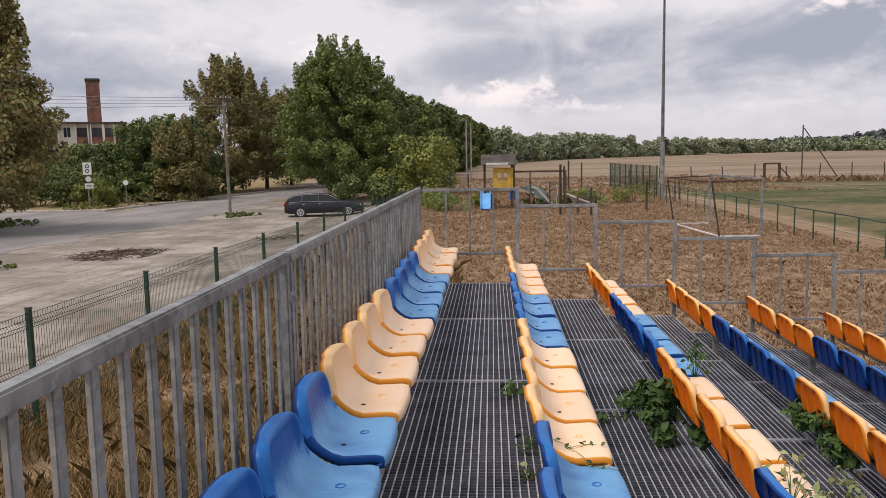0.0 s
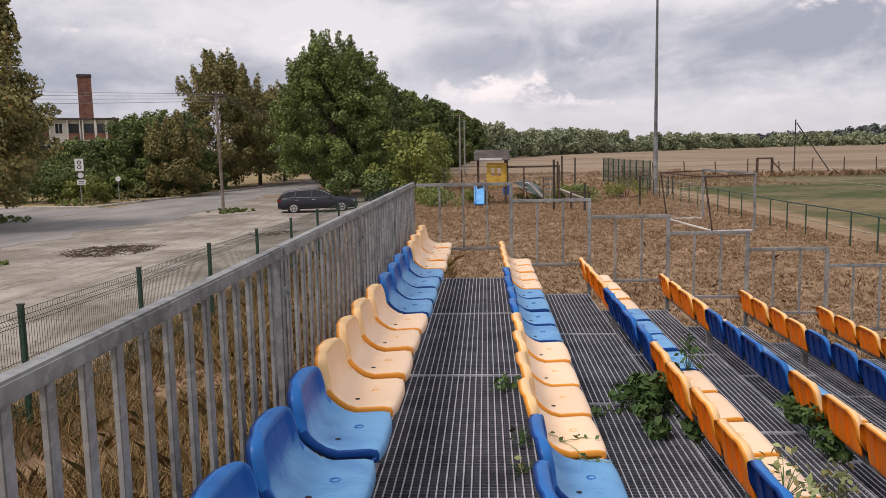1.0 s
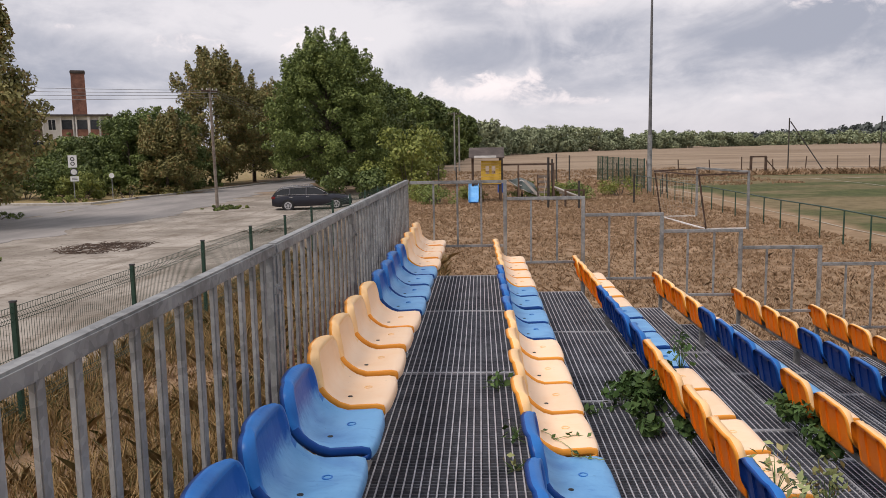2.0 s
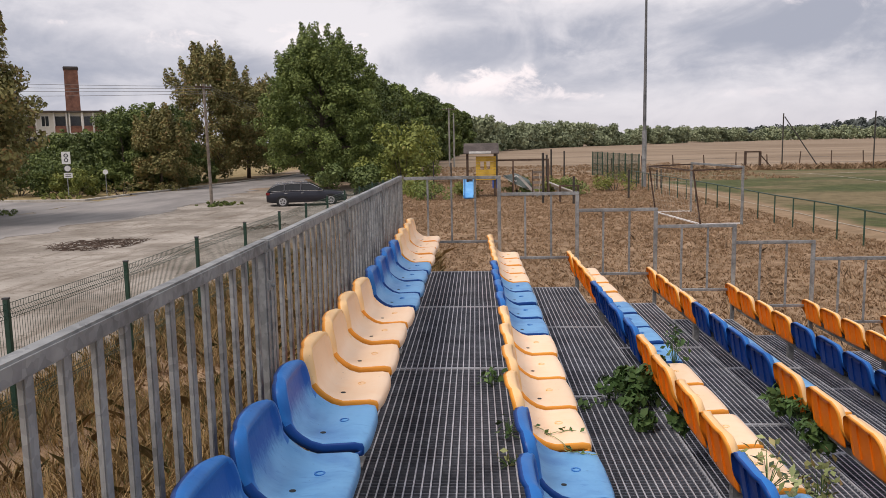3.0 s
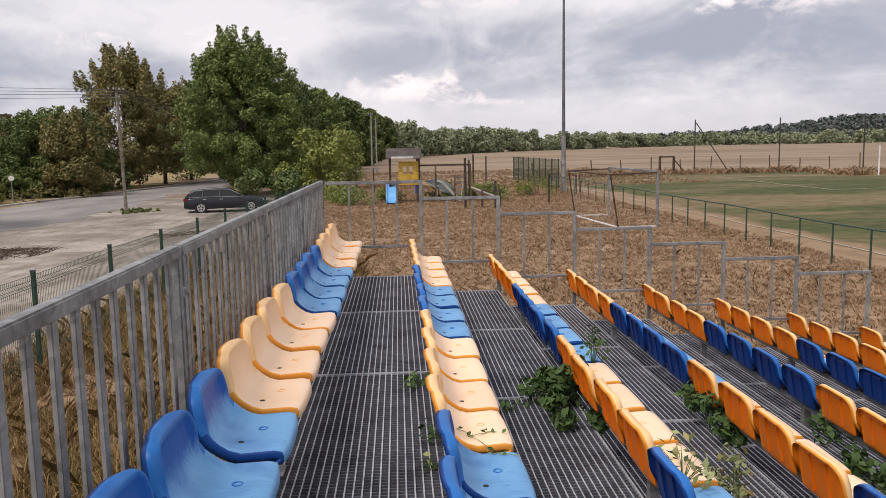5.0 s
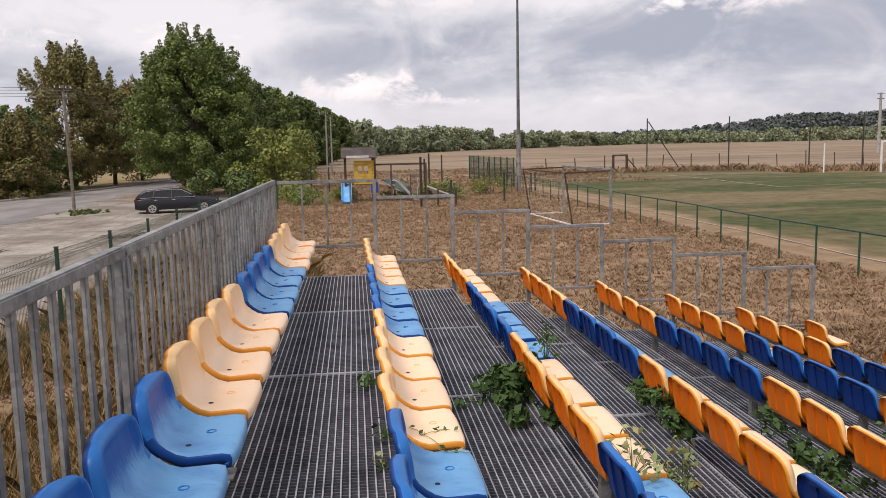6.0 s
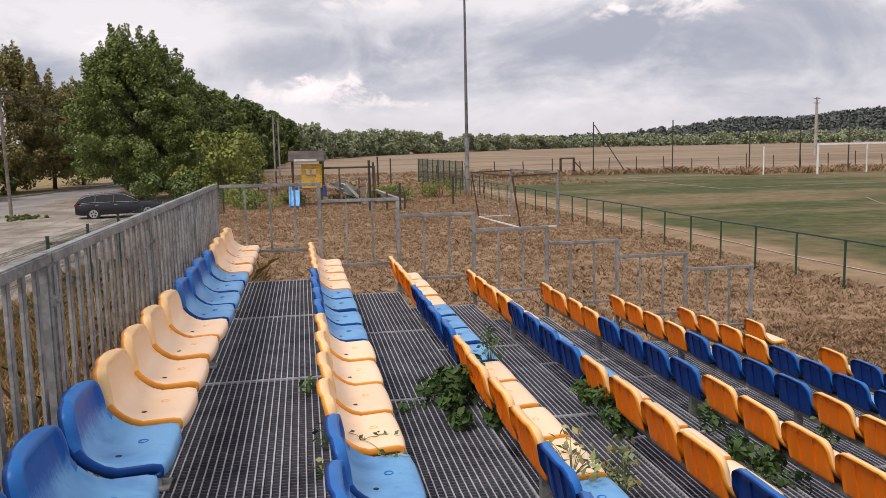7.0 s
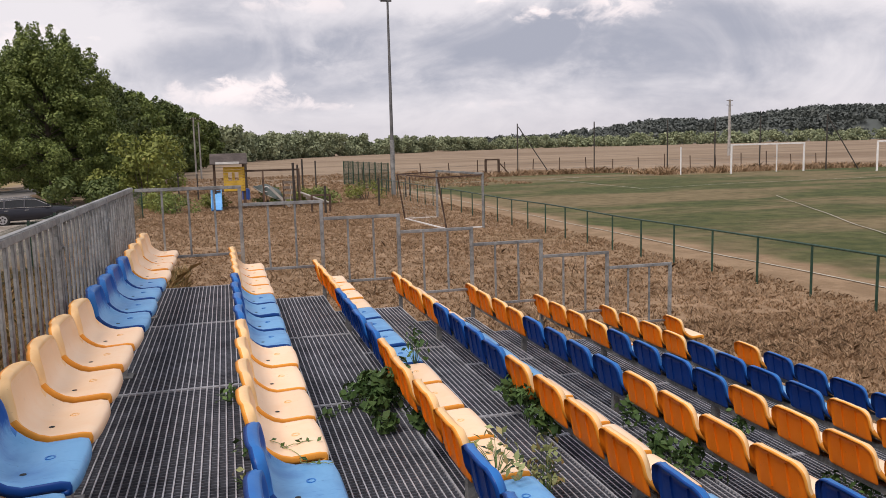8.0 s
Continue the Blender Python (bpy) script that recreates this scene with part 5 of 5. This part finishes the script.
# ---- playground ----
def build_playhouse():
    x, y = 0.4, 46.2
    h = thing("playhouse", "wooden play tower with yellow board wall and dark roof", "playhouse", pose(x, y, -1.65))
    for px, py in ((0.0, 0.0), (1.55, 0.0), (0.0, 1.4), (1.55, 1.4)):
        part("post", Mesh().box((px - 0.06, py - 0.06, -0.1), (px + 0.06, py + 0.06, 2.55)), DARK_WOOD, h)
    part("floor", Mesh().box((-0.05, -0.05, 0.95), (1.6, 1.45, 1.02)), DARK_WOOD, h)
    for i in range(9):
        z = 0.98 + i * 0.145
        if 4 <= i <= 6:
            for a, b in ((0.47, 0.72), (0.92, 1.06), (1.26, 1.58)):
                part("board", Mesh().box((a, -0.10, z), (b, -0.065, z + 0.132)), YELLOW_WOOD, h)
        else:
            part("board", Mesh().box((0.47, -0.10, z), (1.58, -0.065, z + 0.132)), YELLOW_WOOD, h)
    for sy, a, b in ((-1, -0.45, 0.7), (1, 0.7, 1.85)):
        r = Mesh()
        lo, hi = (a, 2.42) if sy < 0 else (b, 2.42), (0.7, 2.95)
        r.v = [(-0.2, lo[0], lo[1]), (1.75, lo[0], lo[1]), (1.75, hi[0], hi[1]), (-0.2, hi[0], hi[1])]
        r.v += [(p[0], p[1], p[2] + 0.05) for p in r.v]
        for q in ((3, 2, 1, 0), (4, 5, 6, 7), (0, 1, 5, 4), (1, 2, 6, 5), (2, 3, 7, 6), (3, 0, 4, 7)):
            r.face(list(q))
        part("roof_panel", r, ROOF, h)
    part("roof_patch", Mesh().box((0.1, -0.02, 2.66), (1.3, 0.25, 2.69), pose(0, 0.05, 0.02, 24.7)), CONCRETE, h, "pale torn patch on the roof felt")
    s = thing("slide", "light blue plastic slide below the play tower", "slide", pose(0.45, 45.35, -1.65))
    sl = Mesh()
    pts = [(0, 1.1, 1.05), (0, 0.6, 0.75), (0, 0.1, 0.35), (0, -0.35, 0.12), (0, -0.6, 0.10)]
    for a, b in zip(pts, pts[1:]):
        for w0, w1, lift in ((-0.24, 0.24, 0.0),):
            n = len(sl.v)
            sl.v += [(w0, a[1], a[2]), (w1, a[1], a[2]), (w1, b[1], b[2]), (w0, b[1], b[2])]
            sl.v += [(w0, a[1], a[2] - 0.05), (w1, a[1], a[2] - 0.05), (w1, b[1], b[2] - 0.05), (w0, b[1], b[2] - 0.05)]
            for q in ((0, 1, 2, 3), (7, 6, 5, 4), (0, 3, 7, 4), (1, 5, 6, 2)):
                sl.face([n + i for i in q])
    part("chute", sl, BLUE_SLIDE, s)
    for sx in (-0.26, 0.26):
        edge = Mesh()
        for a, b in zip(pts, pts[1:]):
            edge.bar((sx, a[1], a[2] + 0.05), (sx, b[1], b[2] + 0.05), 0.05, 0.16)
        part("side_wall", edge, BLUE_SLIDE, s)
    b = thing("barrel", "dark blue plastic barrel in the weeds", "barrel", pose(2.2, 54.4, -1.68))
    part("body", Mesh().bar((0, 0, 0), (0, 0, 0.7), 0.5, sides=14), BLUE_BARREL, b, bevel=0.03)
    part("lid", Mesh().bar((0, 0, 0.7), (0, 0, 0.76), 0.40, sides=14), BLUE_BARREL, b)


build_playhouse()


def build_swing():
    f = thing("swing_frame", "dark timber swing frame in the playground", "swing frame", pose(2.0, 46.5, -1.65))
    part("beam", Mesh().box((0, -0.05, 1.98), (2.95, 0.05, 2.08)), DARK_WOOD, f)
    for px in (0.95, 2.9):
        for dy in (-0.5, 0.5):
            part("leg", Mesh().bar((px, dy, -0.05), (px, 0, 2.0), 0.09), DARK_WOOD, f)
    lad = thing("climbing_wall", "small timber climbing ladder with rungs", "ladder", pose(4.20, 45.2, -1.65, -6, 0, 0))
    for px in (-0.25, 0.35):
        part("rail", Mesh().box((px - 0.04, -0.04, -0.05), (px + 0.04, 0.04, 1.5)), DARK_WOOD, lad)
    for i in range(5):
        part("rung", Mesh().box((-0.25, -0.06, 0.2 + i * 0.28), (0.35, -0.041, 0.34 + i * 0.28)), OLD_WOOD, lad)
    rope = Mesh().chain([(0.1, -0.1, 1.35), (0.16, -0.12, 0.9), (0.08, -0.12, 0.5), (0.14, -0.1, 0.1)], [0.04, 0.04, 0.04, 0.04], 5)
    part("rope", rope, NET, lad, "pale climbing rope")
    bo = thing("upturned_boat", "upturned grey green boat hull lying in the weeds", "boat", pose(3.12, 46.9, -1.25, 0, 26, 6))
    g = Mesh()
    for i in range(13):
        s = -1 + i / 6
        w = 0.60 * (1 - 0.85 * ease(abs(s), 0.25, 1.0) ** 1.5)
        for j in range(9):
            a = math.pi * j / 8
            g.v.append((s * 0.95, -math.cos(a) * w, math.sin(a) ** 0.8 * w * 0.95 + 0.22 + 0.12 * s * s))
    for i in range(12):
        for j in range(8):
            q = i * 9 + j
            g.face([q, q + 9, q + 10, q + 1])
    g.face(list(range(9)))
    g.face([108 + j for j in reversed(range(9))])
    g.smooth = True
    part("hull", g, HULL, bo)
    part("gunwale", Mesh().chain([(-0.95, -0.10, 0.33), (-0.5, -0.50, 0.25), (0, -0.61, 0.22), (0.5, -0.50, 0.25), (0.95, -0.10, 0.33)], [0.06] * 5, 5), KERB, bo, "pale worn gunwale strip")
    mark = Mesh()
    for i in range(9):
        a, b = 0.9 + 0.5 * i, 0.9 + 0.5 * (i + 1)
        mark.bar((-0.35 + 0.15 * math.cos(a), -0.60, 0.52 + 0.15 * math.sin(a)), (-0.35 + 0.15 * math.cos(b), -0.60, 0.52 + 0.15 * math.sin(b)), 0.05)
    part("painted_mark", mark, WHITE_PAINT, bo, "white painted curve on the hull")
    plank = thing("plank", "pale weathered plank leaning on the boat", "plank", pose(3.75, 45.9, -1.65))
    part("board", Mesh().bar((-0.5, 0, 1.15), (0.55, 0, 0.02), 0.05, 0.14), KERB, plank)
    lg = thing("log_pile", "pale fallen logs lying in the weeds", "logs", pose(5.4, 46.0, -1.62))
    for i in range(4):
        part("log", Mesh().bar((0.15 * i - 0.5, 0.1 * i, 0.75 - 0.17 * i), (0.45 + 0.25 * i, 0.1 * i, 0.35 - 0.08 * i), 0.12, sides=8), KERB, lg)
    bench = thing("low_beam", "dark timber balance beam", "beam", pose(5.0, 41.5, -1.65))
    part("beam", Mesh().box((0, -0.05, 0.8), (1.0, 0.05, 0.88)), DARK_WOOD, bench)
    for px in (0.05, 0.95):
        part("leg", Mesh().box((px - 0.05, -0.05, -0.05), (px + 0.05, 0.05, 0.8)), DARK_WOOD, bench)


build_swing()


# ---- buildings across the road ----
def build_block():
    b = thing("apartment_block", "white rendered flat-roofed block with brown balconies behind the trees", "building", pose(-53.6, 96.6, -2.3, 0, 0, 26))
    w, d, h = 9.6, 9.0, 8.1
    part("wall", Mesh().box((0, 0, 0), (w, d, h)), RENDERED, b)
    part("roof", Mesh().box((-0.3, -0.75, h), (w + 0.3, d + 0.3, h + 0.22)), ROOF, b)
    for fl in range(3):
        z = 0.45 + fl * 2.6
        for x, wide in ((0.25, 1.7), (4.05, 1.25), (5.75, 1.25), (7.25, 1.0), (8.45, 1.0)):
            bal = part("balcony", Mesh().box((x, -0.62, z - 0.12), (x + wide, -0.004, z)).box((x - 0.12, -0.62, z - 0.12), (x - 0.002, -0.004, z + 2.45)).box((x + wide + 0.002, -0.62, z - 0.12), (x + wide + 0.12, -0.004, z + 2.45)), RENDERED, b)
            part("parapet", Mesh().box((x + 0.01, -0.66, z + 0.02), (x + wide - 0.01, -0.58, z + 0.85)), BRICK, bal, "rusty brown balcony front")
            part("opening", Mesh().box((x + 0.06, -0.03, z + 0.02), (x + wide - 0.06, -0.004, z + 2.0)), DARK_GLASS, bal)
        win = part("window", Mesh().box((2.55, -0.06, z + 0.75), (3.45, -0.003, z + 2.1)), WHITE_PAINT, b)
        for x in (2.62, 3.03):
            part("pane", Mesh().box((x, -0.07, z + 0.83), (x + 0.36, -0.061, z + 2.02)), DARK_GLASS, win)
    c = thing("brick_chimney", "square tapering red brick boiler chimney", "chimney", pose(-53.8, 111.0, -2.9, 0, 0, 26))
    part("shaft", Mesh().bar((0, 0, 0), (0, 0, 14.9), 2.0, taper=0.86), BRICK, c)
    part("cap", Mesh().bar((0, 0, 14.9), (0, 0, 15.05), 1.84).bar((0, 0, 15.051), (0, 0, 15.2), 1.92).bar((0, 0, 15.201), (0, 0, 15.32), 1.80), ROOF, c, "soot-dark corbelled brick rim")


build_block()


def build_signs():
    x, y = -29.3, 59.9
    s = thing("road_sign", "white road signs on a thin grey post", "road sign", pose(x, y, ground_z(x, y), 0, 0, 22))
    part("post", Mesh().bar((0, 0, -0.2), (0, 0, 3.5), 0.07, sides=8), ZINC, s)
    board = part("upper_board", Mesh().box((-0.3, -0.05, 2.65), (0.3, -0.036, 3.55)), SIGN_WHITE, s)
    for i in range(2):
        part("symbol", Mesh().bar((0, -0.051, 3.27 - 0.34 * i), (0, -0.056, 3.27 - 0.34 * i), 0.30, sides=14), SIGN_DARK, board)
        part("symbol_middle", Mesh().bar((0, -0.0565, 3.27 - 0.34 * i), (0, -0.060, 3.27 - 0.34 * i), 0.18, sides=14), SIGN_WHITE, board)
    disc2 = part("round_sign", Mesh().bar((0.05, -0.05, 2.32), (0.05, -0.036, 2.32), 0.56, sides=20), SIGN_DARK, s)
    part("sign_face", Mesh().bar((0.05, -0.054, 2.32), (0.05, -0.051, 2.32), 0.42, sides=20), SIGN_WHITE, disc2)
    low = part("lower_board", Mesh().box((-0.22, -0.05, 1.62), (0.36, -0.036, 2.0)), SIGN_WHITE, s)
    part("bar", Mesh().box((-0.12, -0.054, 1.84), (0.26, -0.051, 1.89)), SIGN_DARK, low)
    part("bar", Mesh().box((-0.12, -0.054, 1.72), (0.26, -0.051, 1.77)), SIGN_DARK, low)
    x, y = -27.2, 61.6
    s = thing("round_road_sign", "small pale round sign on a thin post", "road sign", pose(x, y, ground_z(x, y), 0, 0, 20))
    part("post", Mesh().bar((0, 0, -0.2), (0, 0, 1.9), 0.06, sides=8), ZINC, s)
    part("face", Mesh().bar((0, -0.05, 1.95), (0, -0.036, 1.95), 0.38, sides=18), SIGN_WHITE, s)


build_signs()


# ---- vines ----
def build_vine(x, y, z, rx, ry, h, seed, leaves, mat, size=0.045, label="green creeper growing through the grating", upright=False):
    rng = random.Random(seed)
    v = thing("creeper", label, "creeper", pose(x, y, z), "creepers on the stand")
    stems = Mesh()
    centres, radii = [], []
    for i in range(16):
        u, w = rng.uniform(-1, 1) * rx, rng.uniform(-1, 1) * ry
        zz = h * (1 - 0.5 * ((u / rx) ** 2 + (w / ry) ** 2)) * rng.uniform(0.35, 1.0)
        centres.append((u, w, zz))
        radii.append(rng.uniform(0.05, 0.10) if not upright else rng.uniform(0.03, 0.05))
        stems.chain([(u * 0.2, w * 0.2, 0.0), (u * 0.6, w * 0.6, zz * 0.7), (u, w, zz)], [0.005, 0.004, 0.002], 3)
    tagged(part("stem", stems, LEAF_VINE, v), kind="stuff")
    part("leaves", leaf_mesh("leaves", centres, radii, leaves, size, mat, seed), mat, v)


build_vine(1.93, 5.80, -0.195, 0.17, 0.44, 0.27, 1, 1000, LEAF_VINE, 0.033)
build_vine(1.74, 5.95, -0.195, 0.26, 0.20, 0.10, 2, 260, LEAF_VINE, 0.027)
build_vine(2.85, 5.85, -0.39, 0.15, 0.36, 0.32, 3, 900, LEAF_VINE, 0.031)
build_vine(2.14, 6.10, 0.00, 0.06, 0.10, 0.30, 4, 46, LEAF_VINE, 0.022, "thin creeper shoot with small leaves over a seat", True)
build_vine(2.06, 4.15, 0.02, 0.10, 0.22, 0.20, 5, 70, LEAF_PALE, 0.022, "thin creeper shoots with pale leaves over a seat", True)
build_vine(2.48, 4.60, -0.38, 0.05, 0.10, 0.42, 6, 110, LEAF_PALE, 0.020, "pale flowering creeper shoot standing up", True)
build_vine(3.68, 5.35, -0.585, 0.13, 0.34, 0.14, 7, 240, LEAF_VINE, 0.032)
build_vine(3.80, 6.05, -0.585, 0.09, 0.16, 0.24, 8, 110, LEAF_VINE, 0.03)
build_vine(0.97, 5.75, 0.0, 0.13, 0.11, 0.04, 9, 46, LEAF_VINE, 0.026)
build_vine(1.00, 4.80, 0.0, 0.05, 0.10, 0.10, 10, 14, LEAF_VINE, 0.022)
build_vine(0.98, 4.40, 0.0, 0.06, 0.08, 0.05, 11, 10, LEAF_PALE, 0.022)
build_vine(4.80, 4.90, -0.78, 0.14, 0.28, 0.14, 12, 180, LEAF_VINE, 0.03)
build_vine(4.66, 6.05, -0.78, 0.08, 0.14, 0.20, 13, 60, LEAF_VINE, 0.028)


def build_runner(x, y, z, seed):
    rng = random.Random(seed)
    v = thing("creeper", "thin dry creeper runner lying on a seat", "creeper", pose(x, y, z), "creepers on the stand")
    stem, spots = Mesh(), []
    for d, l in ((0.0, 0.34), (0.9, 0.16), (-0.7, 0.14)):
        p = Vector((-0.12, 0.10, 0.004)) if d == 0.0 else spots[len(spots) // 2 - 1]
        pts, g = [p], d - 0.75
        for _ in range(7):
            g += rng.uniform(-0.5, 0.5)
            p = p + Vector((math.cos(g), math.sin(g), 0)) * l / 7
            pts.append(Vector((p.x, p.y, 0.004 + rng.uniform(0, 0.008))))
        stem.chain(pts, [0.004] * 8, 4)
        spots += pts
    part("stem", stem, LEAF_PALE, v)
    part("leaves", leaf_mesh("leaves", [tuple(q + Vector((0, 0, 0.008))) for q in spots], [0.012] * len(spots), 16, 0.013, LEAF_VINE, seed), LEAF_VINE, v)


build_runner(1.20, 4.25, 0.205, 14)


# ---- brushwood and tufts on the lot ----
def build_brush(x, y, rx, ry, count, seed, label):
    rng = random.Random(seed)
    w = Mesh()
    for _ in range(count):
        g, o = rng.uniform(0, 6.283), math.sqrt(rng.random())
        px, py = x + rx * o * math.cos(g), y + ry * o * math.sin(g)
        z = ground_z(px, py)
        d = rng.uniform(0, 3.14)
        l = rng.uniform(0.15, 0.7)
        w.chain([(px, py, z + 0.01), (px + l * 0.5 * math.cos(d), py + l * 0.5 * math.sin(d), z + rng.uniform(0.01, 0.09)), (px + l * math.cos(d + 0.3), py + l * math.sin(d + 0.3), z + 0.02)], [0.028, 0.02, 0.008], 4)
    ob = solid("brushwood", w, DARK_WOOD, label, "brushwood", kind="stuff")


build_brush(-12.8, 29.3, 1.5, 2.1, 260, 1, "dark dry branches scattered on the sandy lot")
build_brush(-8.6, 36.0, 1.1, 1.0, 40, 2, "dark dry twigs scattered on the sandy lot")
for i, (x, y, r, h) in enumerate([(-16.0, 52.0, 1.3, 0.35), (-14.8, 52.6, 0.8, 0.25), (-26.6, 45.6, 1.5, 0.5), (-28.5, 46.5, 1.2, 0.5), (-15.2, 25.2, 0.9, 0.25), (-30.0, 60.0, 1.5, 0.6), (-26.6, 84.0, 1.0, 0.5)]):
    build_shrub(x, y, h, r, LEAF_YELLOW if i % 2 else LEAF_POPLAR, "low tuft of green weeds on the sand", 200 + i, 700, 0.07, "weed_tuft", "weed tufts on the lot")
